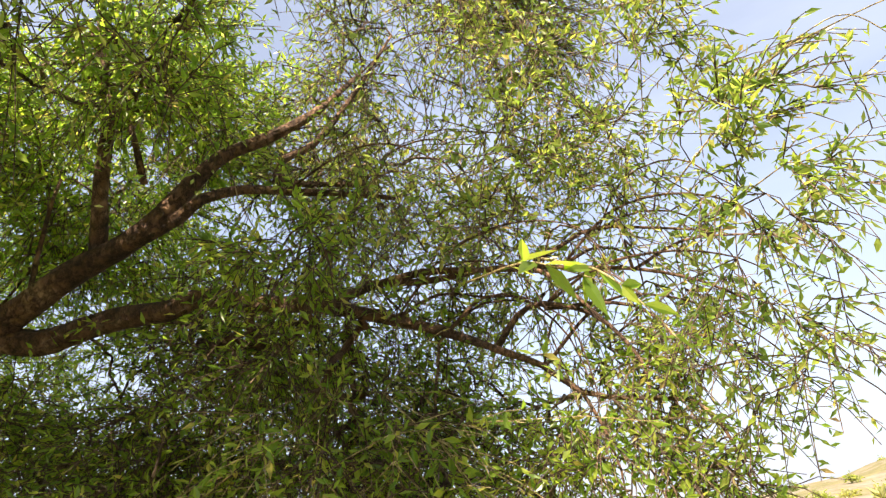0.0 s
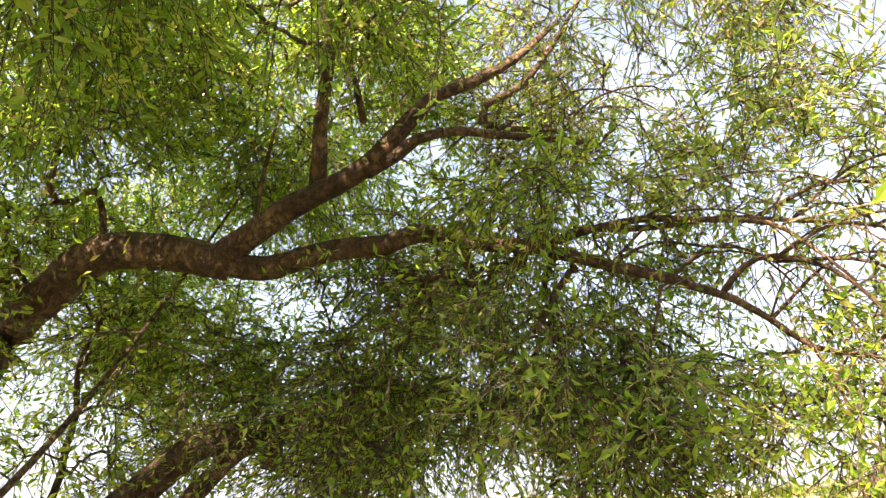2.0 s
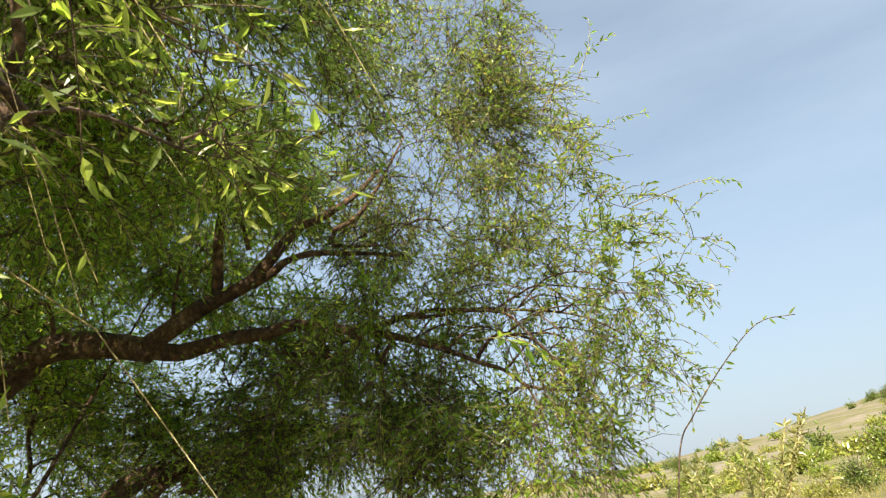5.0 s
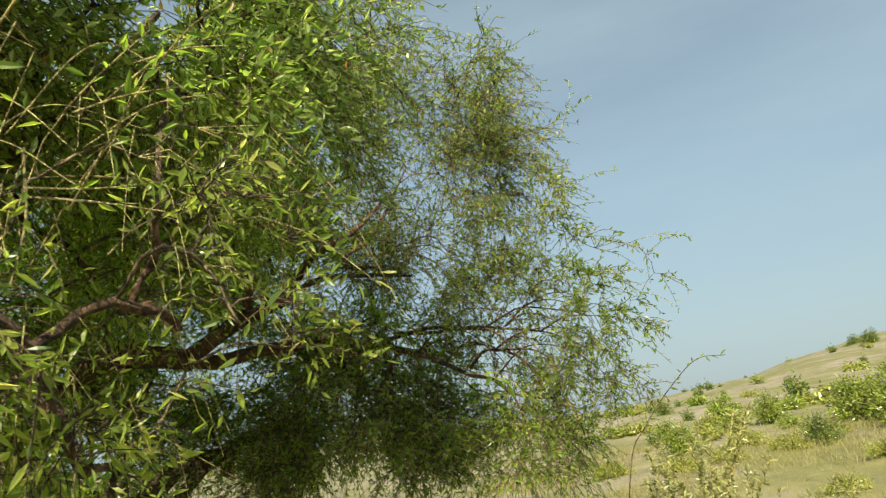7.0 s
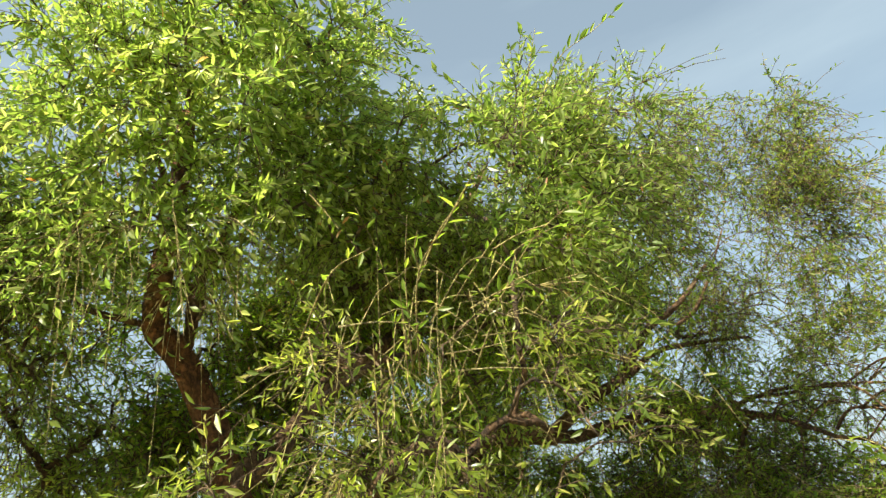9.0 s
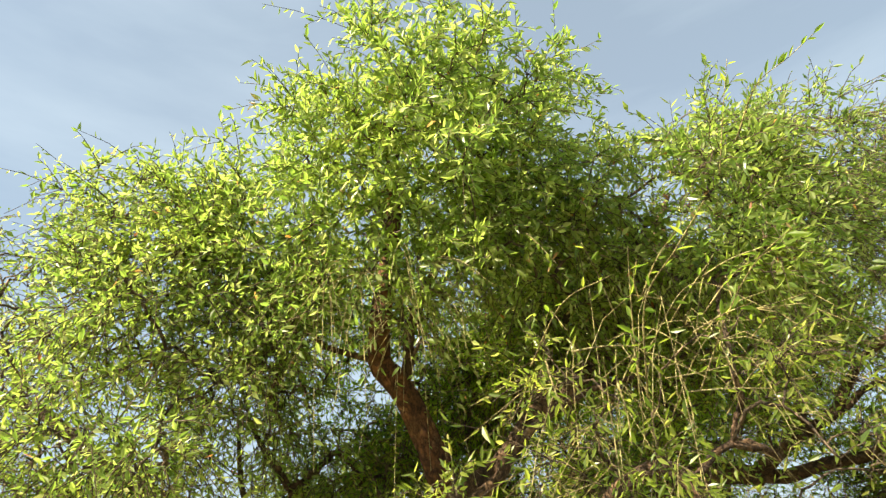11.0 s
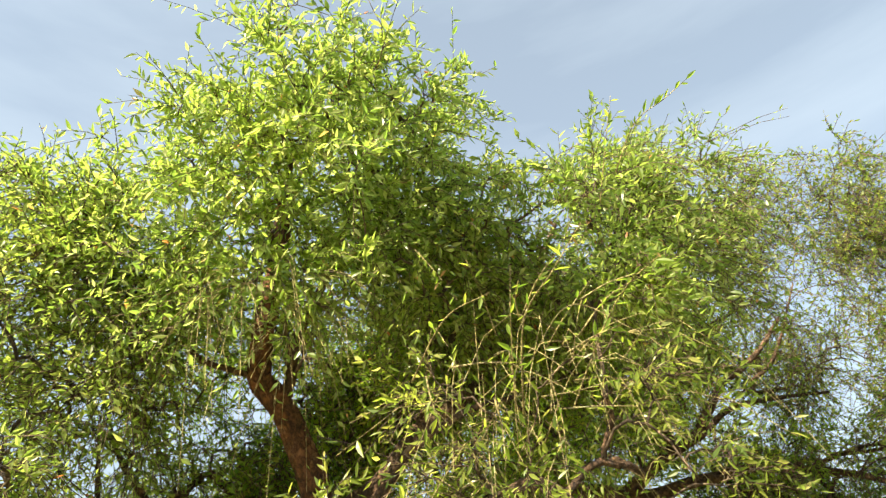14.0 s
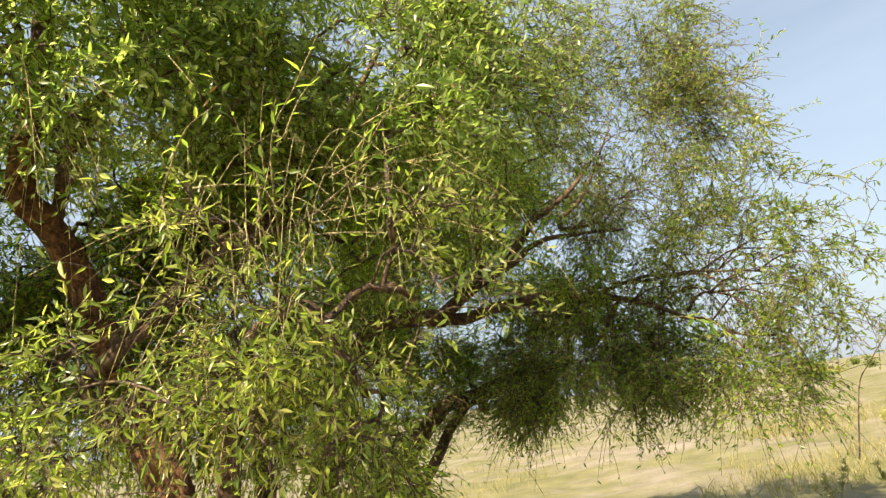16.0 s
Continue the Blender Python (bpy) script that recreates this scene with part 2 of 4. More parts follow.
def thin_tubes(lines, r0, r1):
    """Three-sided tapered tubes along many lines at once; lines: (n, k, 3)."""
    n, k, _ = lines.shape
    t = unit(np.gradient(lines, axis=1))
    a = unit(np.cross(t, np.array([0.43, 0.86, 0.27])))
    b = np.cross(t, a)
    taper = np.linspace(0, 1, k)[None, :]
    r = (r0[:, None] * (1 - taper) + r1[:, None] * taper)[..., None]
    rings = [lines + r * (math.cos(x) * a + math.sin(x) * b) for x in (0.0, 2.0944, 4.1888)]
    v = np.stack(rings, 2).reshape(-1, 3)
    i, j, s = np.meshgrid(np.arange(n), np.arange(k - 1), np.arange(3), indexing="ij")
    q = (i * k + j) * 3
    s2 = (s + 1) % 3
    f1 = np.stack([q + s, q + s2, q + 3 + s2], -1).reshape(-1, 3)
    f2 = np.stack([q + s, q + 3 + s2, q + 3 + s], -1).reshape(-1, 3)
    return v, np.vstack([f1, f2])


def leaf_blades(base, axis, normal, length, width, curl, near=True):
    """Narrow pointed leaves folded along the midrib; the nearer ones with two more corners."""
    axis = unit(axis)
    side = unit(np.cross(normal, axis))
    up = np.cross(axis, side)
    le, wi, cu = length[:, None], width[:, None], curl[:, None]
    mid = base + axis * le * 0.42 - up * wi * 0.16
    left = base + axis * le * (0.36 if near else 0.45) + side * wi * 0.5 + up * wi * 0.1
    right = base + axis * le * (0.36 if near else 0.45) - side * wi * 0.5 + up * wi * 0.1
    tip = base + axis * le - up * le * cu
    if near:
        l2 = base + axis * le * 0.68 + side * wi * 0.36 - up * le * cu * 0.35 + up * wi * 0.06
        r2 = base + axis * le * 0.68 - side * wi * 0.36 - up * le * cu * 0.35 + up * wi * 0.06
        corners, faces = [base, left, right, mid, l2, r2, tip], ((0, 3, 1), (0, 2, 3), (1, 3, 4), (3, 2, 5), (3, 6, 4), (3, 5, 6))
    else:
        corners, faces = [base, left, right, mid, tip], ((0, 3, 1), (0, 2, 3), (1, 3, 4), (3, 2, 4))
    v = np.stack(corners, 1).reshape(-1, 3)
    k = np.arange(len(base))[:, None] * len(corners)
    return v, np.concatenate([k + np.array([c]) for c in faces], 0)


# ---- the tree ----
tree = tagged(new("tree"), "broad weeping tree with many brown stems and narrow green leaves", "tree")
tree.location = (-1.5, 1.6, 0.0)
TREE_AT = np.array([-1.5, 1.6, 0.0])
rng = np.random.default_rng(7)

# each limb: radius at the foot and at the tip in metres, and the places that it passes
BOUGHS = []


def limb(name, r0, r1, *points):
    BOUGHS.append((name, r0, r1, points))


# the great leaning trunk and the limbs that spread from it
limb("trunk", 0.125, 0.062, (-1.70, 1.95, -0.05), (-2.00, 2.50, 0.55), (-2.35, 3.15, 1.20), (-2.56, 3.65, 1.81), (-2.45, 3.66, 1.94), (-2.34, 3.68, 2.04), (-2.20, 3.66, 2.12), (-2.04, 3.66, 2.15), (-1.84, 3.69, 2.11), (-1.66, 3.75, 2.07))
limb("limb", 0.046, 0.010, (-1.66, 3.75, 2.07), (-1.53, 3.77, 2.04), (-1.36, 3.78, 2.07), (-1.19, 3.77, 2.07), (-1.06, 3.76, 2.08), (-0.92, 3.75, 2.09), (-0.76, 3.81, 2.06), (-0.58, 3.83, 2.02), (-0.35, 3.86, 1.95), (-0.19, 3.80, 1.86), (-0.04, 3.72, 1.77))
limb("limb", 0.011, 0.003, (-0.04, 3.72, 1.77), (0.07, 3.88, 1.74), (0.16, 3.88, 1.66), (0.29, 3.86, 1.61), (0.43, 3.83, 1.58), (0.50, 3.83, 1.49), (0.52, 3.82, 1.38))
limb("limb", 0.018, 0.004, (-0.76, 3.81, 2.05), (-0.58, 3.85, 2.05), (-0.42, 3.85, 2.07), (-0.24, 3.85, 2.08), (-0.08, 3.83, 2.05), (0.11, 3.82, 2.00), (0.19, 3.77, 1.90), (0.26, 3.73, 1.79))
limb("limb", 0.050, 0.009, (-1.69, 3.72, 2.08), (-1.58, 3.71, 2.15), (-1.47, 3.71, 2.20), (-1.34, 3.70, 2.26), (-1.23, 3.70, 2.28), (-1.10, 3.67, 2.31), (-1.04, 3.68, 2.38), (-0.93, 3.72, 2.53), (-0.86, 3.75, 2.61), (-0.75, 3.80, 2.67), (-0.61, 3.87, 2.78), (-0.44, 3.93, 2.97))
limb("limb", 0.024, 0.008, (-1.10, 3.67, 2.30), (-1.00, 3.68, 2.36), (-0.93, 3.70, 2.41), (-0.80, 3.76, 2.45), (-0.68, 3.83, 2.47), (-0.53, 3.90, 2.46), (-0.35, 3.98, 2.44))
limb("limb", 0.030, 0.008, (-1.30, 3.71, 2.29), (-1.28, 3.67, 2.42), (-1.24, 3.64, 2.53), (-1.21, 3.56, 2.76), (-1.22, 3.50, 2.97), (-1.20, 3.45, 3.30))
limb("limb", 0.013, 0.005, (-1.10, 3.64, 2.48), (-1.11, 3.60, 2.60), (-1.14, 3.57, 2.78), (-1.15, 3.53, 2.97))
limb("limb", 0.010, 0.005, (-1.53, 3.70, 2.18), (-1.51, 3.69, 2.33), (-1.47, 3.67, 2.50), (-1.46, 3.68, 2.60))
limb("limb", 0.088, 0.044, (-2.30, 3.05, 0.45), (-2.25, 3.60, 0.95), (-2.10, 3.98, 1.31), (-2.02, 4.01, 1.39), (-1.94, 4.04, 1.46), (-1.83, 4.09, 1.51), (-1.71, 4.14, 1.51), (-1.61, 4.24, 1.56), (-1.45, 4.42, 1.64))
limb("limb", 0.046, 0.032, (-2.15, 3.60, 0.75), (-2.03, 3.90, 1.05), (-1.92, 4.06, 1.30), (-1.84, 4.09, 1.40), (-1.77, 4.12, 1.46), (-1.71, 4.14, 1.49))
limb("limb", 0.022, 0.008, (-2.35, 3.60, 0.80), (-2.48, 3.97, 1.30), (-2.47, 3.97, 1.48), (-2.46, 3.97, 1.61), (-2.48, 3.98, 1.81), (-2.44, 4.02, 2.03))
limb("limb", 0.010, 0.003, (-0.05, 3.87, 1.82), (0.02, 3.84, 1.89), (0.10, 3.82, 1.90), (0.23, 3.80, 1.84), (0.29, 3.78, 1.77), (0.33, 3.78, 1.68), (0.33, 3.79, 1.61))
limb("limb", 0.012, 0.003, (-0.45, 3.85, 2.08), (-0.23, 3.85, 2.05), (-0.02, 3.86, 2.05), (0.18, 3.85, 2.03), (0.37, 3.84, 1.97), (0.54, 3.81, 1.91), (0.64, 3.79, 1.81))
limb("limb", 0.007, 0.002, (0.10, 3.84, 1.90), (0.29, 3.84, 1.88), (0.38, 3.82, 1.82), (0.43, 3.82, 1.72), (0.42, 3.83, 1.60))
limb("limb", 0.008, 0.003, (0.06, 3.87, 2.04), (0.20, 3.86, 2.10), (0.30, 3.85, 2.12), (0.45, 3.84, 2.09), (0.59, 3.83, 2.05))
limb("limb", 0.006, 0.002, (0.16, 3.88, 1.66), (0.21, 3.88, 1.56), (0.22, 3.88, 1.44), (0.22, 3.89, 1.37))
limb("limb", 0.016, 0.005, (-0.73, 3.84, 2.52), (-0.71, 3.83, 2.59), (-0.63, 3.86, 2.64), (-0.56, 3.87, 2.69), (-0.45, 3.90, 2.85), (-0.30, 3.95, 3.15))
limb("limb", 0.014, 0.005, (-0.73, 3.84, 2.52), (-0.64, 3.91, 2.52), (-0.48, 4.01, 2.53), (-0.41, 4.07, 2.46))
# upright stem with its fork
limb("trunk", 0.100, 0.034, (-1.35, 1.45, -0.05), (-1.42, 1.36, 0.70), (-1.47, 1.31, 1.27), (-1.62, 1.26, 1.58), (-1.72, 1.23, 1.83), (-1.70, 1.16, 1.99), (-1.70, 1.11, 2.11), (-1.71, 1.04, 2.24), (-1.73, 0.98, 2.32), (-1.73, 0.92, 2.39), (-1.72, 0.91, 2.50), (-1.69, 0.91, 2.64), (-1.64, 0.91, 2.86), (-1.58, 0.90, 3.05), (-1.56, 0.90, 3.24))
limb("limb", 0.030, 0.008, (-1.71, 1.01, 2.28), (-1.69, 1.03, 2.38), (-1.67, 1.03, 2.50), (-1.66, 1.08, 2.64), (-1.58, 1.16, 2.87), (-1.45, 1.20, 3.20))
limb("limb", 0.014, 0.005, (-1.74, 0.92, 2.38), (-1.77, 0.82, 2.40), (-1.82, 0.72, 2.44), (-1.86, 0.66, 2.49), (-1.93, 0.60, 2.48), (-2.02, 0.60, 2.36), (-2.09, 0.59, 2.25))
limb("limb", 0.045, 0.012, (-1.74, 1.21, 1.79), (-1.63, 1.26, 1.87), (-1.55, 1.31, 1.93), (-1.47, 1.37, 2.00), (-1.40, 1.45, 2.14), (-1.30, 1.75, 2.35), (-1.24, 1.95, 2.60), (-1.16, 2.16, 2.96), (-1.05, 2.35, 3.35))
limb("limb", 0.040, 0.008, (-1.50, 1.32, 1.35), (-1.62, 1.09, 1.65), (-1.53, 1.13, 1.77), (-1.39, 1.19, 1.87), (-1.28, 1.23, 1.98), (-1.17, 1.27, 2.05), (-1.04, 1.35, 2.13), (-0.90, 1.45, 2.15))
limb("limb", 0.048, 0.012, (-1.30, 1.45, 0.90), (-1.12, 1.25, 1.20), (-1.01, 1.18, 1.42), (-0.95, 1.15, 1.58), (-0.89, 1.12, 1.68), (-0.81, 1.12, 1.74), (-0.71, 1.14, 1.79), (-0.66, 1.16, 1.78), (-0.62, 1.19, 1.73), (-0.58, 1.20, 1.65), (-0.52, 1.22, 1.50))
# the long bough to the far side
limb("limb", 0.085, 0.034, (-1.45, 1.45, 0.75), (-1.68, 1.15, 1.10), (-1.98, 0.93, 1.38), (-2.12, 0.89, 1.53), (-2.23, 0.82, 1.65), (-2.35, 0.73, 1.75), (-2.48, 0.62, 1.83), (-2.60, 0.49, 1.90), (-2.70, 0.35, 1.98), (-2.83, 0.19, 2.10))
limb("limb", 0.034, 0.006, (-2.83, 0.19, 2.10), (-2.89, 0.10, 2.19), (-2.93, -0.00, 2.29), (-2.97, -0.11, 2.36), (-3.01, -0.18, 2.39), (-3.06, -0.30, 2.44), (-3.11, -0.42, 2.46), (-3.15, -0.52, 2.46), (-3.18, -0.61, 2.41), (-3.21, -0.70, 2.33), (-3.24, -0.77, 2.21), (-3.26, -0.78, 2.08))
limb("limb", 0.014, 0.005, (-3.06, -0.30, 2.45), (-3.03, -0.34, 2.57), (-3.03, -0.40, 2.65), (-3.01, -0.42, 2.74), (-2.98, -0.38, 2.88), (-2.97, -0.36, 2.96))
limb("limb", 0.011, 0.005, (-3.01, -0.18, 2.40), (-2.97, -0.24, 2.54), (-2.96, -0.31, 2.64), (-2.98, -0.39, 2.72))
limb("limb", 0.009, 0.004, (-3.15, -0.52, 2.46), (-3.15, -0.61, 2.53), (-3.17, -0.73, 2.56), (-3.18, -0.92, 2.53))
limb("limb", 0.011, 0.004, (-2.93, 0.02, 2.27), (-2.98, -0.15, 2.25), (-3.02, -0.32, 2.23), (-3.06, -0.46, 2.20), (-3.09, -0.57, 2.14), (-3.11, -0.65, 2.06), (-3.13, -0.69, 1.93))
limb("limb", 0.018, 0.007, (-2.37, 0.85, 1.97), (-2.38, 0.80, 2.05), (-2.41, 0.73, 2.16), (-2.44, 0.68, 2.27), (-2.47, 0.65, 2.39))
limb("limb", 0.016, 0.007, (-2.36, 0.70, 1.83), (-2.46, 0.67, 1.97), (-2.53, 0.67, 2.17), (-2.59, 0.67, 2.33))
limb("limb", 0.014, 0.005, (-2.50, 0.54, 2.44), (-2.54, 0.41, 2.60), (-2.58, 0.32, 2.72), (-2.63, 0.21, 2.79), (-2.63, 0.08, 2.97))
limb("limb", 0.012, 0.005, (-2.46, 0.61, 1.76), (-2.57, 0.49, 1.71), (-2.65, 0.41, 1.69))
# stems leaning away on the far side
limb("limb", 0.060, 0.014, (-1.62, 1.85, 0.0), (-1.95, 2.20, 0.8), (-2.20, 2.45, 1.5), (-2.30, 2.70, 2.1), (-2.25, 2.80, 2.8), (-2.1, 2.8, 3.3))
limb("limb", 0.018, 0.005, (-1.60, 2.00, 0.2), (-1.80, 2.80, 0.9), (-1.95, 3.40, 1.4), (-2.00, 3.80, 1.9), (-1.8, 4.0, 2.5))

# thin branches that arch out of the limbs of the spreading side and droop
arch = np.random.default_rng(5)
SPREAD = ((-0.76, 3.81, 2.06), (-0.35, 3.86, 1.95), (-0.19, 3.8, 1.86), (0.07, 3.88, 1.74), (0.29, 3.86, 1.61), (-0.24, 3.85, 2.08), (0.11, 3.82, 2.0), (0.1, 3.82, 1.9), (0.18, 3.85, 2.03), (0.37, 3.84, 1.97), (0.3, 3.85, 2.12), (-0.48, 4.01, 2.53), (-0.75, 3.8, 2.67), (-0.44, 3.93, 2.97), (-0.68, 3.83, 2.47))
for k in range(28):
    foot = np.array(SPREAD[k % len(SPREAD)])
    turn = arch.normal(0.0, 0.75)
    go = np.array([math.cos(turn), math.sin(turn) * 0.7, 0.0]) * arch.uniform(0.28, 0.60)
    rise, drop = arch.uniform(0.04, 0.16), arch.uniform(0.02, 0.24)
    limb("branch", arch.uniform(0.003, 0.006), 0.0015, tuple(foot), tuple(foot + go * 0.35 + np.array([0, 0, rise])), tuple(foot + go * 0.72 + np.array([0, 0, rise * 0.8])),
         tuple(foot + go + np.array([0, 0, rise * 0.3 - drop * 0.35])), tuple(foot + go * 1.12 + np.array([0, 0, -drop])))

node_pos, node_parent, node_rad = [], [], []
for name, r0, r1, pts in BOUGHS:
    line = smooth_line(np.array(pts) + np.r_[[[0, 0, 0]], rng.normal(0, 0.006, (len(pts) - 2, 3)), [[0, 0, 0]]])
    u = np.linspace(0, 1, len(line))
    rad = r0 * (1 - u) + r1 * u
    if name == "trunk":
        rad *= 1 + 0.55 * np.exp(-np.maximum(line[:, 2], 0) * 3.0)
    big = r0 > 0.03
    v, f = tube(line - TREE_AT, rad, 14 if big else 8, 0.055 if big else 0.03, rng)
    part(name, mesh_from(name, v, f, BARK if name == "trunk" and r0 < 0.11 else LIMB_BARK, True), tree, "" if name != "trunk" else "gnarled reddish brown trunk" if r0 < 0.11 else "gnarled brown leaning trunk")
    first = len(node_pos)
    for k in range(len(line)):
        node_pos.append(line[k])
        node_parent.append(first + k - 1 if k else -1)
        node_rad.append(rad[k])

# sawn-off stump of a bough on the low limb
v, f = tube(np.array([(-1.71, 4.14, 1.51), (-1.67, 4.15, 1.47), (-1.66, 4.15, 1.4), (-1.66, 4.15, 1.39)]) - TREE_AT, [0.042, 0.042, 0.045, 0.02], 12, 0.04, rng)
part("stub", mesh_from("stub", v, f, BARK, True), tree, "sawn-off brown branch stub")

# the crown's masses: centre, radii, boughs, leaf length, twigs a bough, leaves a twig, twig length, share of hollow, droop
MASSES = []


def mass(**what):
    MASSES.append(what)


# the spreading side
mass(c=(-0.28, 3.85, 3.20), r=(0.76, 0.80, 0.88), n=430, leaf=0.030, twigs=5, leaves=5, long=0.22, gaps=0.16, droop=0.35, mat=LEAF_PALE, wide=0.36)
mass(c=(0.06, 3.62, 3.52), r=(0.50, 0.38, 0.32), n=62, leaf=0.030, twigs=5, leaves=6, long=0.18, gaps=0.02, droop=0.5, mat=LEAF_PALE, wide=0.36)
mass(c=(0.20, 3.80, 2.08), r=(0.52, 0.50, 0.58), n=150, leaf=0.030, twigs=4, leaves=7, long=0.16, gaps=0.2, droop=0.35, mat=LEAF_PALE, wide=0.36)
mass(c=(0.60, 3.72, 1.80), r=(0.36, 0.38, 0.42), n=48, leaf=0.030, twigs=3, leaves=7, long=0.16, gaps=0.12, droop=0.4, mat=LEAF_PALE, wide=0.36)
mass(c=(0.62, 3.58, 2.04), r=(0.42, 0.40, 0.36), n=75, leaf=0.030, twigs=4, leaves=7, long=0.15, gaps=0.12, droop=0.4, mat=LEAF_PALE, wide=0.36)
mass(c=(0.36, 3.68, 2.66), r=(0.36, 0.36, 0.36), n=70, leaf=0.030, twigs=4, leaves=7, long=0.15, gaps=0.10, droop=0.4, mat=LEAF_PALE, wide=0.36)
mass(c=(0.15, 4.10, 1.58), r=(0.60, 0.40, 0.30), n=90, leaf=0.032, twigs=4, leaves=6, long=0.20, gaps=0.12, droop=0.25, mat=LEAF_SHADE, wide=0.36)
mass(c=(-1.02, 3.50, 2.95), r=(0.40, 0.34, 0.34), n=110, leaf=0.034, twigs=5, leaves=8, long=0.18, gaps=0.04, droop=0.25, mat=LEAF_SHADE)
mass(c=(-0.60, 4.05, 1.82), r=(0.66, 0.50, 0.42), n=130, leaf=0.032, twigs=5, leaves=6, long=0.22, gaps=0.06, droop=0.25, mat=LEAF_SHADE)
mass(c=(-0.42, 3.62, 1.52), r=(0.48, 0.34, 0.22), n=26, leaf=0.036, twigs=5, leaves=5, long=0.22, gaps=0.06, droop=0.25, mat=LEAF_SHADE, straw=True)
mass(c=(0.02, 3.90, 1.64), r=(0.50, 0.48, 0.34), n=65, leaf=0.032, twigs=4, leaves=6, long=0.20, gaps=0.08, droop=0.25, mat=LEAF_SHADE, wide=0.36)
mass(c=(-0.40, 3.95, 1.50), r=(0.60, 0.35, 0.30), n=50, leaf=0.033, twigs=5, leaves=6, long=0.20, gaps=0.0, droop=0.25, mat=LEAF_SHADE, wide=0.3)
mass(c=(-0.55, 3.55, 2.12), r=(0.26, 0.18, 0.16), n=32, leaf=0.034, twigs=5, leaves=7, long=0.16, gaps=0.0, droop=0.25, mat=LEAF_SHADE, wide=0.32)
mass(c=(-0.60, 2.85, 2.46), r=(0.45, 0.35, 0.26), n=26, leaf=0.036, twigs=5, leaves=8, long=0.22, gaps=0.0, droop=0.3, mat=LEAF_SHADE)
mass(c=(-1.08, 2.50, 2.26), r=(0.40, 0.42, 0.30), n=75, leaf=0.031, twigs=5, leaves=8, long=0.20, gaps=0.0, droop=0.25, mat=LEAF_SHADE, near=True)
mass(c=(-1.60, 4.15, 2.98), r=(0.90, 0.60, 0.66), n=560, leaf=0.038, twigs=5, leaves=9, long=0.24, gaps=-0.05, droop=0.25, mat=LEAF_SHADE)
mass(c=(-2.45, 3.10, 1.95), r=(0.34, 0.40, 0.42), n=90, leaf=0.036, twigs=5, leaves=7, long=0.22, gaps=0.05, droop=0.25, mat=LEAF_SHADE)
mass(c=(-2.60, 3.60, 2.45), r=(0.45, 0.40, 0.40), n=130, leaf=0.036, twigs=5, leaves=7, long=0.22, gaps=0.03, droop=0.25, mat=LEAF_SHADE)
mass(c=(-2.25, 2.95, 1.45), r=(0.30, 0.36, 0.30), n=60, leaf=0.036, twigs=5, leaves=7, long=0.22, gaps=0.05, droop=0.25, mat=LEAF_SHADE)
mass(c=(-1.10, 4.30, 1.86), r=(1.05, 0.50, 0.48), n=250, leaf=0.031, twigs=5, leaves=7, long=0.24, gaps=0.10, droop=0.25, mat=LEAF_SHADE)
mass(c=(-0.95, 3.90, 1.52), r=(0.95, 0.40, 0.30), n=125, leaf=0.032, twigs=5, leaves=5, long=0.26, gaps=0.16, droop=0.25, mat=LEAF_SHADE)
mass(c=(-0.45, 4.25, 2.58), r=(0.60, 0.42, 0.42), n=150, leaf=0.030, twigs=5, leaves=5, long=0.20, gaps=0.08, droop=0.4, mat=LEAF_PALE, wide=0.36)
mass(c=(-2.80, 4.15, 2.25), r=(0.55, 0.50, 0.45), n=210, leaf=0.036, twigs=5, leaves=7, long=0.22, gaps=0.02, droop=0.25, mat=LEAF_SHADE)
mass(c=(0.14, 3.72, 3.00), r=(0.42, 0.42, 0.42), n=120, leaf=0.030, twigs=5, leaves=5, long=0.20, gaps=0.10, droop=0.4, mat=LEAF_PALE, wide=0.36)
mass(c=(-2.30, 3.35, 2.92), r=(0.75, 0.60, 0.50), n=330, leaf=0.040, twigs=5, leaves=8, long=0.22, gaps=0.0, droop=0.25, mat=LEAF_SHADE)
mass(c=(-2.60, 4.60, 2.45), r=(0.85, 0.50, 0.65), n=300, leaf=0.038, twigs=5, leaves=8, long=0.22, gaps=0.0, droop=0.25, mat=LEAF_SHADE)
mass(c=(-1.70, 4.55, 1.95), r=(0.95, 0.60, 0.65), n=270, leaf=0.038, twigs=5, leaves=8, long=0.24, gaps=0.04, droop=0.25, mat=LEAF_SHADE)
mass(c=(-2.60, 4.15, 1.55), r=(0.70, 0.55, 0.75), n=170, leaf=0.038, twigs=5, leaves=7, long=0.24, gaps=0.06, droop=0.25, mat=LEAF_SHADE)
mass(c=(-1.05, 4.35, 1.60), r=(0.65, 0.40, 0.28), n=90, leaf=0.035, twigs=5, leaves=7, long=0.22, gaps=0.05, droop=0.25, mat=LEAF_SHADE)
mass(c=(-0.22, 3.92, 2.38), r=(0.72, 0.36, 0.66), n=78, leaf=0.030, twigs=5, leaves=5, long=0.25, gaps=-0.15, droop=0.3, mat=LEAF_PALE, wide=0.36)
mass(c=(-0.72, 3.90, 2.02), r=(0.70, 0.30, 0.30), n=46, leaf=0.033, twigs=5, leaves=5, long=0.24, gaps=-0.15, droop=0.4, mat=LEAF_SHADE, wide=0.36)
mass(c=(-1.95, 3.85, 1.80), r=(0.50, 0.30, 0.30), n=36, leaf=0.033, twigs=5, leaves=5, long=0.24, gaps=-0.15, droop=0.4, mat=LEAF_SHADE, wide=0.36)
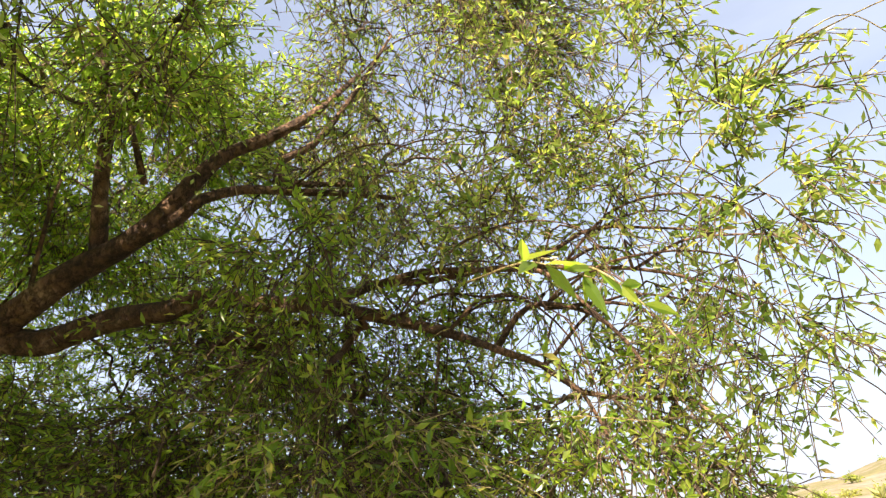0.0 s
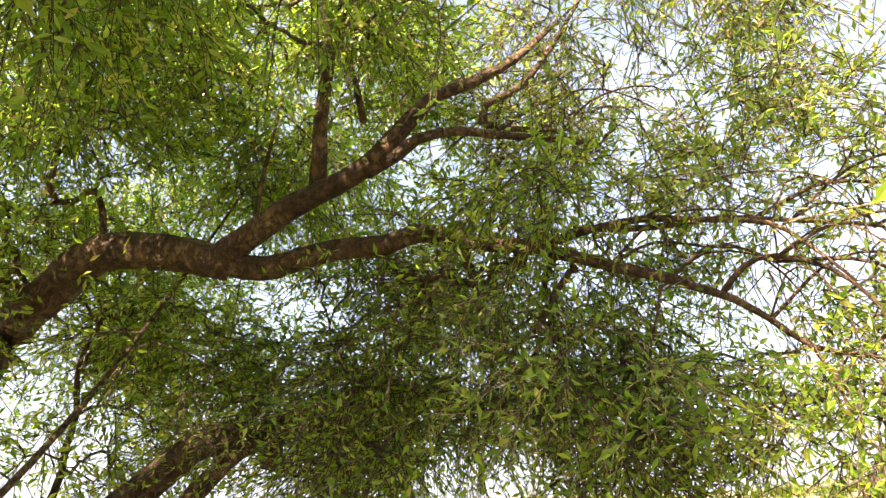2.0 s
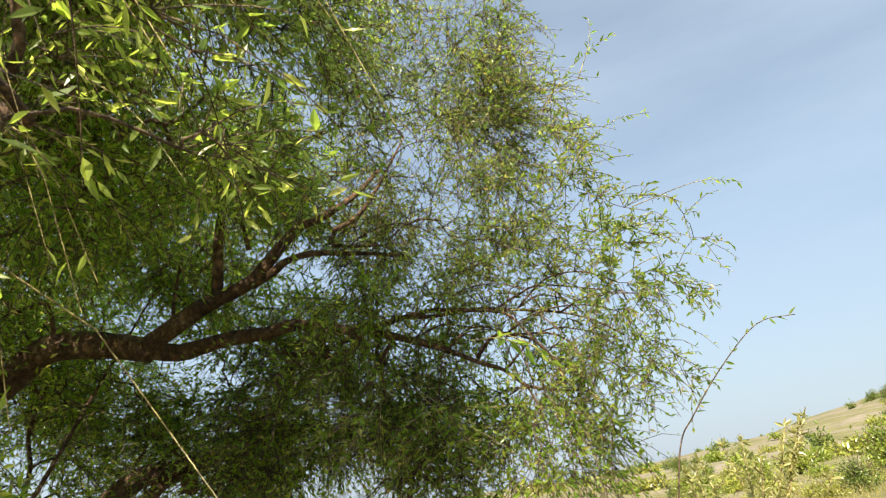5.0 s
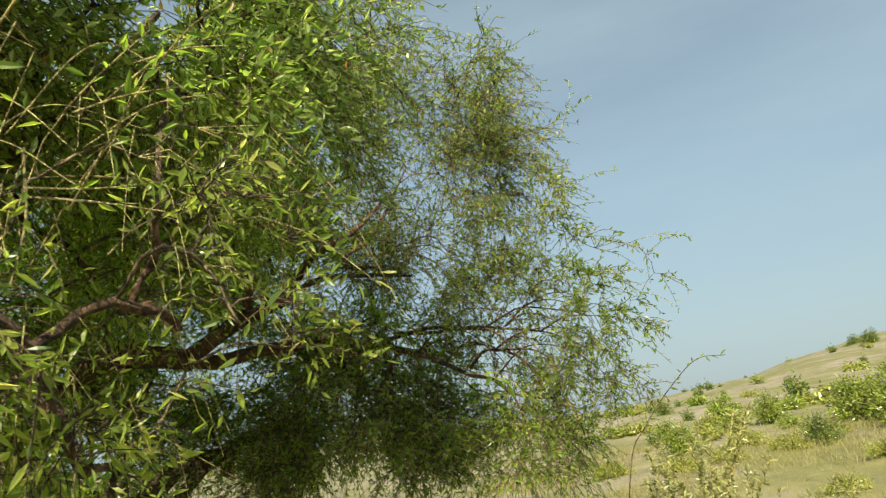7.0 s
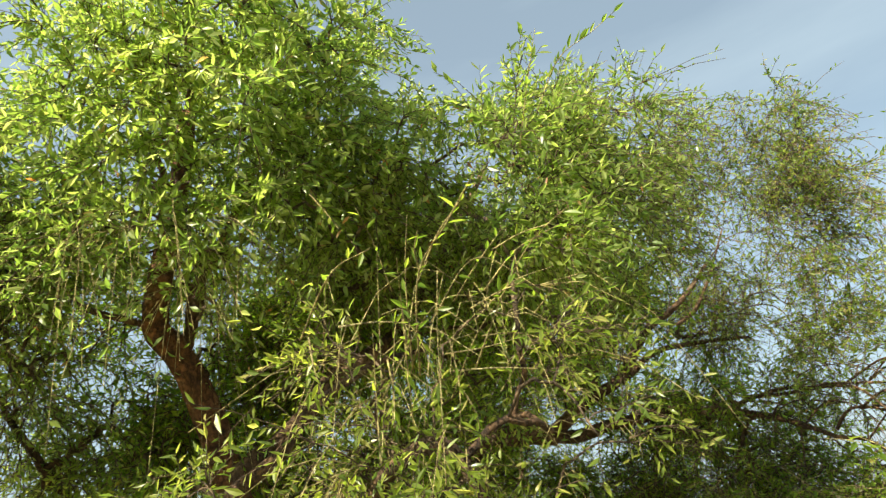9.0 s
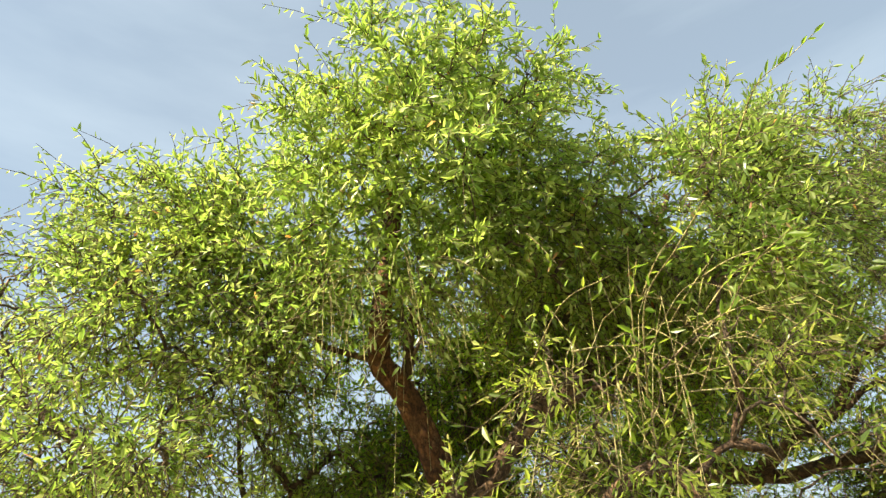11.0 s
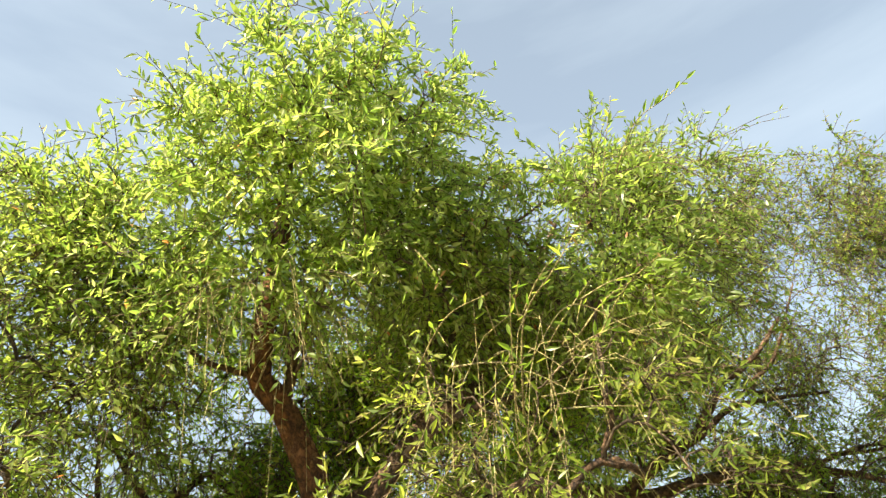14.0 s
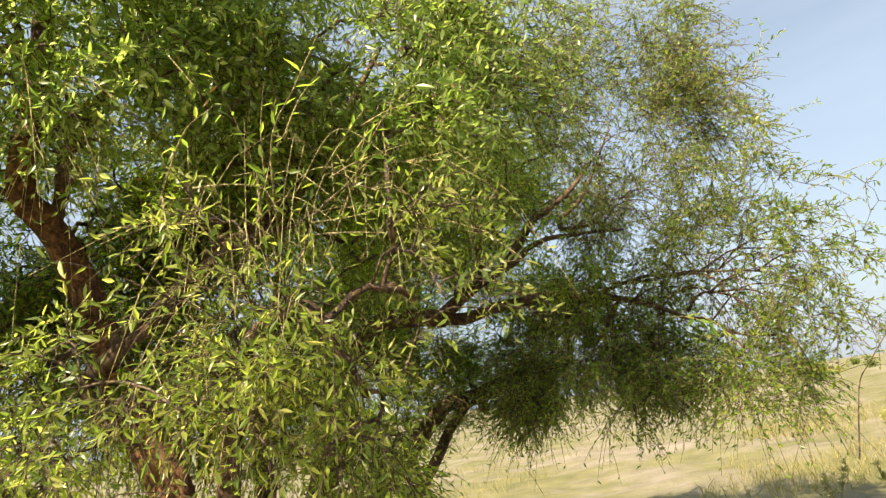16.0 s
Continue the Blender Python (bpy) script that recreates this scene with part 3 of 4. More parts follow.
mass(c=(0.16, 4.00, 1.36), r=(0.56, 0.40, 0.26), n=75, leaf=0.033, twigs=5, leaves=6, long=0.24, gaps=0.02, droop=0.4, mat=LEAF_SHADE, wide=0.36)
mass(c=(-0.80, 3.85, 1.36), r=(0.75, 0.36, 0.20), n=75, leaf=0.032, twigs=5, leaves=6, long=0.22, gaps=0.10, droop=0.25, mat=LEAF_SHADE, wide=0.36)
mass(c=(-0.80, 4.15, 2.06), r=(0.55, 0.26, 0.30), n=75, leaf=0.033, twigs=5, leaves=6, long=0.22, gaps=-0.1, droop=0.25, mat=LEAF_SHADE, wide=0.36)
# the high crown over the way
mass(c=(-0.38, 2.42, 3.20), r=(0.36, 0.42, 0.28), n=75, leaf=0.036, twigs=5, leaves=7, long=0.22, gaps=0.0, droop=0.3, mat=LEAF_SUN)
mass(c=(-0.85, 2.58, 3.05), r=(0.74, 0.78, 0.60), n=270, leaf=0.036, twigs=5, leaves=9, long=0.22, gaps=0.05, droop=0.4, mat=LEAF_SUN)
mass(c=(-0.80, 1.88, 2.92), r=(0.58, 0.56, 0.50), n=230, leaf=0.037, twigs=5, leaves=12, long=0.22, gaps=0.02, droop=0.4, mat=LEAF_SUN)
mass(c=(-0.42, 1.45, 2.62), r=(0.30, 0.30, 0.30), n=55, leaf=0.040, twigs=5, leaves=8, long=0.18, gaps=0.02, droop=0.3, mat=LEAF_SUN, near=True)
mass(c=(-1.40, 0.87, 3.04), r=(0.92, 0.78, 0.60), n=560, leaf=0.037, twigs=5, leaves=13, long=0.19, gaps=-0.1, droop=0.3, mat=LEAF_SUN, near=True, wide=0.32)
mass(c=(-1.95, 0.45, 2.92), r=(0.46, 0.42, 0.40), n=130, leaf=0.036, twigs=5, leaves=13, long=0.20, gaps=0.0, droop=0.4, mat=LEAF_SUN, wide=0.33)
mass(c=(-1.15, 1.40, 2.78), r=(0.50, 0.42, 0.40), n=130, leaf=0.036, twigs=5, leaves=12, long=0.20, gaps=0.0, droop=0.4, mat=LEAF_SUN, wide=0.33)
mass(c=(-1.38, 0.72, 2.50), r=(0.42, 0.40, 0.14), n=36, leaf=0.038, twigs=4, leaves=4, long=0.24, gaps=-0.3, droop=0.9, straw=True, mat=LEAF_SUN, near=True)
# the straw-twigged front
mass(c=(-0.66, 1.27, 1.62), r=(0.55, 0.62, 0.66), n=120, leaf=0.036, twigs=7, leaves=5, long=0.19, gaps=0.30, droop=0.4, mat=LEAF_GOLD, near=True, tuft=True, wide=0.27, grain=3.3)
mass(c=(-1.15, 0.80, 1.52), r=(0.34, 0.32, 0.32), n=40, leaf=0.036, twigs=6, leaves=7, long=0.19, gaps=0.20, droop=0.5, mat=LEAF_GOLD, near=True, tuft=True, wide=0.27, grain=3.3)
mass(c=(-0.52, 0.98, 1.34), r=(0.36, 0.26, 0.34), n=32, leaf=0.036, twigs=6, leaves=6, long=0.19, gaps=0.22, droop=0.5, mat=LEAF_GOLD, near=True, tuft=True, wide=0.27, grain=3.3)
mass(c=(-0.60, 1.15, 1.70), r=(0.50, 0.52, 0.56), n=40, leaf=0.038, twigs=4, leaves=2, long=0.30, gaps=0.0, droop=1.2, straw=True, mat=LEAF_GOLD, near=True, tuft=True, wide=0.27)
mass(c=(-1.15, 1.75, 1.20), r=(0.50, 0.45, 0.42), n=85, leaf=0.036, twigs=5, leaves=8, long=0.22, gaps=0.06, droop=0.5, mat=LEAF_SHADE)
mass(c=(-1.02, 0.58, 1.58), r=(0.20, 0.16, 0.22), n=12, leaf=0.034, twigs=5, leaves=7, long=0.17, gaps=-0.1, droop=0.4, mat=LEAF_GOLD, near=True, tuft=True, wide=0.29)
# the side of the long bough
mass(c=(-2.10, 0.20, 2.55), r=(0.58, 0.54, 0.54), n=160, leaf=0.035, twigs=5, leaves=9, long=0.22, gaps=0.06, droop=0.4, mat=LEAF_SUN, wide=0.37)
mass(c=(-2.30, 0.12, 3.00), r=(0.46, 0.42, 0.40), n=115, leaf=0.038, twigs=5, leaves=9, long=0.22, gaps=0.02, droop=0.4, mat=LEAF_SUN, wide=0.37)
mass(c=(-3.18, -0.55, 2.64), r=(0.66, 0.70, 0.80), n=240, leaf=0.030, twigs=4, leaves=6, long=0.22, gaps=0.18, droop=0.4, mat=LEAF_PALE, wide=0.37)
mass(c=(-3.05, -0.05, 1.78), r=(0.66, 0.50, 0.46), n=200, leaf=0.031, twigs=4, leaves=8, long=0.20, gaps=0.08, droop=0.25, mat=LEAF_PALE, wide=0.40)
mass(c=(-2.70, 0.22, 2.25), r=(0.62, 0.5, 0.58), n=150, leaf=0.034, twigs=5, leaves=8, long=0.24, gaps=0.14, droop=0.35, mat=LEAF_PALE, wide=0.37)
mass(c=(-1.85, 0.00, 2.05), r=(0.44, 0.32, 0.34), n=45, leaf=0.036, twigs=5, leaves=8, long=0.20, gaps=0.06, droop=0.35, mat=LEAF_SUN, wide=0.32)
mass(c=(-2.00, 0.55, 2.30), r=(0.45, 0.35, 0.36), n=75, leaf=0.036, twigs=5, leaves=8, long=0.22, gaps=0.06, droop=0.35, mat=LEAF_SUN)
mass(c=(-2.45, 1.20, 1.85), r=(0.55, 0.45, 0.45), n=130, leaf=0.038, twigs=5, leaves=8, long=0.22, gaps=0.05, droop=0.35, mat=LEAF_GOLD, wide=0.30)
# behind the stems
mass(c=(-2.20, 1.32, 2.50), r=(0.46, 0.40, 0.48), n=110, leaf=0.036, twigs=5, leaves=8, long=0.22, gaps=0.04, droop=0.5, mat=LEAF_SHADE)
mass(c=(-2.00, 1.30, 1.90), r=(0.42, 0.36, 0.42), n=90, leaf=0.036, twigs=5, leaves=8, long=0.22, gaps=0.05, droop=0.5, mat=LEAF_SHADE)
mass(c=(-2.60, 1.35, 2.25), r=(0.65, 0.60, 0.62), n=150, leaf=0.036, twigs=5, leaves=7, long=0.24, gaps=0.06, droop=0.5, mat=LEAF_SUN)
mass(c=(-1.95, 2.55, 2.98), r=(1.00, 0.82, 0.55), n=520, leaf=0.040, twigs=5, leaves=9, long=0.24, gaps=0.02, droop=0.5, mat=LEAF_SHADE)
mass(c=(-1.80, 1.80, 2.42), r=(0.55, 0.36, 0.48), n=220, leaf=0.036, twigs=5, leaves=8, long=0.22, gaps=0.02, droop=0.5, mat=LEAF_SHADE)
mass(c=(-2.35, 1.90, 1.75), r=(0.65, 0.50, 0.50), n=190, leaf=0.036, twigs=5, leaves=8, long=0.22, gaps=0.04,
     droop=0.5, mat=LEAF_SHADE)
mass(c=(-1.80, 1.95, 1.95), r=(0.60, 0.50, 0.60), n=170, leaf=0.036, twigs=5, leaves=7, long=0.22, gaps=0.06, droop=0.5, mat=LEAF_SHADE)
mass(c=(-1.75, 1.85, 2.62), r=(0.45, 0.40, 0.50), n=130, leaf=0.038, twigs=5, leaves=8, long=0.22, gaps=-0.1, droop=0.4, mat=LEAF_SHADE)
mass(c=(-2.15, 2.15, 2.05), r=(0.55, 0.45, 0.50), n=130, leaf=0.038, twigs=5, leaves=8, long=0.22, gaps=-0.1, droop=0.4, mat=LEAF_SHADE)
mass(c=(-2.60, 0.98, 2.72), r=(0.42, 0.40, 0.42), n=85, leaf=0.036, twigs=5, leaves=8, long=0.22, gaps=-0.05, droop=0.4, mat=LEAF_SHADE)
# a clear way in front of and under the tree
CLEAR = np.array([(0.12, 2.03, 1.31), (-0.32, 1.89, 1.28), (0.0, 1.67, 1.26), (0.0, 1.06, 1.26), (0.1, 0.94, 1.20), (0.25, 0.18, 1.49), (0.45, -0.30, 1.54), (0.35, -0.58, 1.45), (0.60, -0.27, 1.43)])


def away(p, gap):
    d = np.full(len(p), 9.0)
    for a, b in zip(CLEAR[:-1], CLEAR[1:]):
        u = np.clip(((p - a) @ (b - a)) / ((b - a) @ (b - a)), 0, 1)[:, None]
        d = np.minimum(d, np.linalg.norm(p - a - u * (b - a), axis=1))
    return d > gap


SUN_WAY = np.array(SUN_FROM)


def in_mass(m):
    got = []
    while len(got) < m["n"]:
        p = rng.normal(0, 1, 3)
        p /= np.linalg.norm(p)
        ragged = 0.92 + 0.34 * noise.noise(Vector(p * 1.9 + np.array(m["c"]) * 3)) + 0.22 * noise.noise(Vector(p * 4.5))
        p *= ragged * rng.uniform(0.12, 1.0) ** 0.45
        p = np.array(m["c"]) + p * np.array(m["r"])
        if noise.noise(Vector(p * m.get("grain", 2.1))) + 0.35 * noise.noise(Vector(p * 5.0)) < m["gaps"] - 0.12:
            continue
        if away(p[None], 0.50)[0]:
            got.append(p)
    return np.array(got)


ends = [in_mass(m) for m in MASSES]
targets = np.vstack(ends)
mass_of = np.repeat(np.arange(len(MASSES)), [len(e) for e in ends])
limb_count = len(node_pos)
cap = limb_count + len(targets) * 13
pos = np.zeros((cap, 3))
pos[:limb_count] = node_pos
parent = np.full(cap, -1)
parent[:limb_count] = node_parent
heading = np.zeros((cap, 3))
heading[1:limb_count] = np.diff(pos[:limb_count], axis=0)
count = limb_count
near = np.array([np.min(np.linalg.norm(pos[:limb_count] - p, axis=1)) for p in targets])
chains, tip_node, tip_dir = [], np.zeros(len(targets), int), np.zeros((len(targets), 3))
for k in np.argsort(near):
    goal = targets[k]
    off = pos[:count] - goal
    d = np.sqrt((off * off).sum(1))
    j = int(np.argmin(d + 0.12 * np.maximum(off[:, 2], 0)))
    start, gap = pos[j], d[j]
    out = goal - start
    flat = np.array([out[0], out[1], 0.0])
    fwd = unit(heading[j] + 1e-6) * max(0.0, float(unit(heading[j] + 1e-6) @ unit(out)))
    c1 = start + gap * (0.22 * fwd + 0.15 * np.array([0, 0, 1]) + 0.2 * unit(out))
    c2 = goal - 0.30 * flat + gap * np.array([0, 0, 0.10 + 0.12 * MASSES[mass_of[k]]["droop"]])
    n = int(np.clip(gap / 0.05, 3, 12))
    u = (np.arange(1, n + 1) / n)[:, None]
    line = start * (1 - u) ** 3 + 3 * c1 * u * (1 - u) ** 2 + 3 * c2 * u**2 * (1 - u) + goal * u**3
    line[:-1] += rng.normal(0, 0.006, (n - 1, 3))
    idx = np.arange(count, count + n)
    pos[idx] = line
    parent[idx] = np.r_[j, idx[:-1]]
    heading[idx] = np.diff(np.vstack([start, line]), axis=0)
    chains.append((j, idx, mass_of[k]))
    tip_node[k], tip_dir[k] = idx[-1], line[-1] - line[-2]
    count += n
tips = np.zeros(count)
tips[tip_node] += 1
for k in range(count - 1, limb_count - 1, -1):
    tips[parent[k]] += tips[k]
branch_rad = 0.0016 * np.maximum(tips, 1) ** 0.46
for k in range(limb_count, count):
    most = 0.8 * node_rad[parent[k]] if parent[k] < limb_count else branch_rad[parent[k]]
    branch_rad[k] = max(0.0013, min(branch_rad[k], most))

thick = sorted(chains, key=lambda c: -branch_rad[c[1][0]])[:260]
single = {id(c) for c in thick}
for j, idx, m in thick:
    line = np.vstack([pos[j], pos[idx]])
    v, f = tube(line - TREE_AT, np.r_[branch_rad[idx[0]] * 1.12, branch_rad[idx]], 7, 0.03, rng)
    part("branch", mesh_from("branch", v, f, LIMB_BARK, True), tree)
for m_index in range(len(MASSES)):
    pieces = []
    for c in chains:
        j, idx, m = c
        if m == m_index and id(c) not in single:
            line = np.vstack([pos[j], pos[idx]])
            rad = np.r_[branch_rad[idx[0]] * 1.12, branch_rad[idx]]
            pieces.append(tube(line - TREE_AT, rad, 5 if rad[0] > 0.004 else 4))
    v, f = joined(pieces)
    part("branchwork", mesh_from("branchwork", v, f, TWIG, True), tree, "thin grey-brown branching", "stuff")

for m_index, m in enumerate(MASSES):
    sel = np.where(mass_of == m_index)[0]
    who = np.repeat(sel, m["twigs"])
    n = len(who)
    out = unit(targets[who] - np.array(m["c"]) + 1e-6)
    way = unit(0.55 * unit(tip_dir[who]) + 0.55 * out + rng.normal(0, 0.55, (n, 3)))
    long = m["long"] * rng.uniform(0.45, 1.35, n)
    strays = rng.random(n) < 0.08
    long[strays] *= 1.5
    u = np.linspace(0, 1, 4)
    fall = (m["droop"] * rng.uniform(0.4, 1.5, n) * long)[:, None, None]
    lines = targets[who][:, None] + way[:, None] * (long[:, None] * u)[..., None] + np.array([0, 0, -1.0]) * fall * (u**2)[None, :, None]
    keep = away(lines[:, -1], 0.38)
    lines, long = lines[keep], long[keep]
    n = len(lines)
    v, f = thin_tubes((lines if m.get("near") else lines[:, [0, 2, 3]]) - TREE_AT, np.full(n, 0.0016 if m.get("straw") else 0.0015 if m.get("near") else 0.0019), np.full(n, 0.0008 if m.get("near") else 0.001))
    part("twigwork", mesh_from("twigwork", v, f, STRAW if m.get("straw") else TWIG, True), tree, "fine drooping brown twigwork", "stuff")
    per = m["leaves"]
    wt = np.repeat(np.arange(n), per)
    along = np.clip((np.tile(np.arange(per), n) + rng.uniform(0.1, 0.9, n * per)) / per, 0.08, 1.0)
    if m.get("tuft"):
        along = along**0.55
    seg = np.minimum((along * 3).astype(int), 2)
    frac = (along * 3 - seg)[:, None]
    a, b = lines[wt, seg], lines[wt, seg + 1]
    base = a + (b - a) * frac
    tang = unit(b - a)
    s = unit(np.cross(tang, rng.normal(0, 1, (len(wt), 3))))
    axis = unit(tang * rng.uniform(0.2, 1.0, (len(wt), 1)) + s * rng.uniform(0.5, 1.0, (len(wt), 1)) + np.array([0, 0, -1]) * rng.uniform(-0.4, 0.4, (len(wt), 1)))
    nrm = unit(np.cross(axis, rng.normal(0, 1, (len(wt), 3))) + 0.95 * SUN_WAY)
    size = m["leaf"] * rng.uniform(0.6, 1.3, len(wt))
    v, f = leaf_blades(base - TREE_AT, axis, nrm, size, size * m.get("wide", 0.33) * rng.uniform(0.78, 1.22, len(wt)), rng.uniform(-0.08, 0.25, len(wt)), m.get("near", False))
    part("crown", mesh_from("crown", v, f, m["mat"]), tree, "narrow pointed green leaves", "stuff")

# ---- leafy shoots that stand out from the crown, leaf by leaf ----
blade = mesh_from("leaf", *leaf_blades(np.zeros((1, 3)), np.array([[0.0, 1.0, 0.0]]), np.array([[0.0, 0.0, 1.0]]), np.ones(1), np.full(1, 0.28), np.full(1, 0.10)), LEAF_SHOOT)


def shoot(points, leaves, size, start=0.25, thick=0.0022, mat=STRAW, label="slender leafy shoot"):
    line = smooth_line(points, 0.02)
    if not away(line, 0.64).all():
        return
    u = np.linspace(0, 1, len(line))
    v, f = tube(line - TREE_AT, thick * (1 - 0.6 * u), 5)
    stalk = part("shoot", mesh_from("shoot", v, f, mat, True), tree, label)
    grad = unit(np.gradient(line, axis=0))
    for k in range(leaves):
        at = start + (1 - start) * (k + rng.uniform(0, 0.8)) / leaves
        i = min(int(at * (len(line) - 1)), len(line) - 1)
        side = unit(np.cross(grad[i], rng.normal(0, 1, 3)))
        axis = unit(grad[i] * rng.uniform(0.3, 1.0) + side * rng.uniform(0.5, 1.0) + np.array([0, 0, rng.uniform(-0.4, 0.3)]))
        nrm = unit(np.cross(np.cross(axis, np.array([0, 0, 1.0]) + rng.normal(0, 0.5, 3)), axis))
        right = np.cross(axis, nrm)
        long = size * rng.uniform(0.65, 1.2)
        ob = new("leaf", blade)
        ob.parent = stalk
        m = Matrix([[*(float(c) for c in row)] for row in np.stack([right, axis, nrm], 1)]).to_4x4()
        ob.matrix_local = Matrix.Translation(Vector([float(c) for c in line[i] - TREE_AT])) @ m @ Matrix.Scale(float(long), 4)


# pale young sprig near the start
shoot([(-0.02, 3.12, 1.74), (0.09, 3.00, 1.71), (0.15, 2.96, 1.67), (0.20, 2.95, 1.64)], 9, 0.072, 0.45)
shoot([(0.12, 3.02, 1.72), (0.20, 2.96, 1.66), (0.26, 2.95, 1.58), (0.29, 2.94, 1.52)], 7, 0.060, 0.3)
# thin stem that leans into the view beside the crown
shoot([(0.62, 3.50, 0.95), (0.70, 3.46, 1.28), (0.77, 3.43, 1.39), (0.90, 3.35, 1.55), (1.03, 3.24, 1.67), (1.14, 3.16, 1.67)], 20, 0.036, 0.45, 0.004, TWIG)
shoot([(0.42, 3.42, 1.98), (0.55, 3.25, 2.06), (0.60, 3.19, 2.10), (0.67, 3.11, 2.11), (0.73, 3.05, 2.09), (0.80, 3.05, 1.99)], 3, 0.03, 0.7)
# sprays on the crown's outline
shoot([(0.72, 3.36, 2.26), (0.95, 3.29, 2.29), (1.05, 3.27, 2.28), (1.15, 3.27, 2.25)], 16, 0.034, 0.62)
shoot([(0.45, 3.42, 2.45), (0.60, 3.36, 2.60), (0.74, 3.33, 2.67), (0.88, 3.32, 2.67)], 20, 0.034, 0.4)
shoot([(0.40, 3.45, 2.80), (0.58, 3.36, 2.98), (0.72, 3.30, 3.05), (0.82, 3.30, 3.10)], 18, 0.034, 0.45)
shoot([(0.62, 3.34, 2.92), (0.70, 3.30, 3.08), (0.72, 3.30, 3.22)], 12, 0.034, 0.35)
shoot([(0.55, 3.60, 1.98), (0.78, 3.48, 2.06), (0.95, 3.42, 2.02), (1.06, 3.40, 1.92)], 14, 0.034, 0.45)
shoot([(-0.34, 1.34, 2.66), (-0.24, 1.29, 2.85), (-0.17, 1.27, 3.00)], 15, 0.042, 0.2)
shoot([(-0.24, 1.30, 2.72), (-0.12, 1.27, 2.84), (0.00, 1.26, 2.86), (0.10, 1.26, 2.89)], 16, 0.042, 0.25)
# long straw-coloured shoots that hang and spray out of the front of the crown
shoot([(-0.44, 0.88, 2.15), (-0.36, 0.86, 2.22), (-0.27, 0.86, 2.28)], 4, 0.036, 0.35, 0.0026)
shoot([(-0.45, 0.88, 2.14), (-0.42, 0.83, 2.18), (-0.38, 0.80, 2.21)], 5, 0.036, 0.35, 0.0026)
shoot([(-0.38, 1.05, 2.11), (-0.27, 1.06, 2.19), (-0.15, 1.08, 2.22)], 6, 0.036, 0.35, 0.0026)
shoot([(-0.53, 0.67, 1.99), (-0.46, 0.72, 1.99), (-0.40, 0.76, 1.97), (-0.38, 0.78, 1.91)], 7, 0.036, 0.35, 0.0026)
shoot([(-0.41, 0.91, 1.89), (-0.32, 0.95, 1.88), (-0.23, 0.98, 1.86)], 4, 0.036, 0.35, 0.0026)
shoot([(-0.39, 0.97, 1.97), (-0.28, 1.03, 1.93), (-0.16, 1.08, 1.86)], 5, 0.036, 0.35, 0.0026)
shoot([(-0.57, 0.62, 1.97), (-0.56, 0.62, 1.91), (-0.54, 0.63, 1.82)], 6, 0.036, 0.35, 0.0026)
shoot([(-0.40, 0.90, 1.96), (-0.39, 0.90, 1.85), (-0.39, 0.88, 1.75)], 7, 0.036, 0.35, 0.0026)
shoot([(-0.30, 1.26, 1.80), (-0.22, 1.27, 1.78), (-0.13, 1.28, 1.75)], 4, 0.036, 0.35, 0.0026)
shoot([(-0.51, 0.80, 1.93), (-0.50, 0.80, 1.85), (-0.49, 0.78, 1.77)], 5, 0.036, 0.35, 0.0026)
shoot([(-0.37, 0.96, 2.04), (-0.29, 0.97, 2.06), (-0.21, 0.99, 2.07)], 6, 0.036, 0.35, 0.0026)
shoot([(-0.67, 0.73, 2.41), (-0.64, 0.77, 2.34), (-0.62, 0.78, 2.30)], 7, 0.036, 0.35, 0.0026)
shoot([(-0.54, 1.14, 2.15), (-0.45, 1.13, 2.22), (-0.34, 1.12, 2.29)], 4, 0.036, 0.35, 0.0026)
shoot([(-0.49, 1.18, 2.04), (-0.40, 1.22, 2.03), (-0.32, 1.25, 1.99)], 5, 0.036, 0.35, 0.0026)
shoot([(-0.55, 1.08, 1.99), (-0.45, 1.13, 1.99), (-0.34, 1.17, 2.00)], 6, 0.036, 0.35, 0.0026)
shoot([(-0.43, 1.21, 2.29), (-0.33, 1.22, 2.31), (-0.23, 1.24, 2.31)], 7, 0.036, 0.35, 0.0026)
shoot([(-0.38, 1.25, 2.28), (-0.38, 1.25, 2.22), (-0.38, 1.25, 2.17)], 4, 0.036, 0.35, 0.0026)
shoot([(-0.40, 1.34, 2.11), (-0.35, 1.32, 2.13), (-0.31, 1.30, 2.15)], 5, 0.036, 0.35, 0.0026)
shoot([(-0.39, 1.51, 1.83), (-0.32, 1.52, 1.81), (-0.24, 1.55, 1.77), (-0.20, 1.55, 1.65)], 6, 0.036, 0.35, 0.0026)
shoot([(-0.51, 1.28, 1.59), (-0.41, 1.31, 1.57), (-0.39, 1.29, 1.54)], 7, 0.036, 0.35, 0.0026)
shoot([(-0.48, 1.36, 1.47), (-0.41, 1.37, 1.46), (-0.32, 1.39, 1.43)], 4, 0.036, 0.35, 0.0026)
shoot([(-0.42, 1.57, 1.65), (-0.34, 1.58, 1.68), (-0.28, 1.57, 1.73)], 5, 0.036, 0.35, 0.0026)
shoot([(-0.56, 1.10, 1.62), (-0.50, 1.12, 1.59), (-0.45, 1.12, 1.54)], 6, 0.036, 0.35, 0.0026)
shoot([(-0.54, 1.14, 1.88), (-0.51, 1.13, 1.83), (-0.50, 1.12, 1.79)], 7, 0.036, 0.35, 0.0026)
shoot([(-0.50, 0.90, 1.90), (-0.35, 0.74, 2.06), (-0.20, 0.66, 2.11), (-0.08, 0.60, 2.15)], 9, 0.045, 0.2, 0.0028)
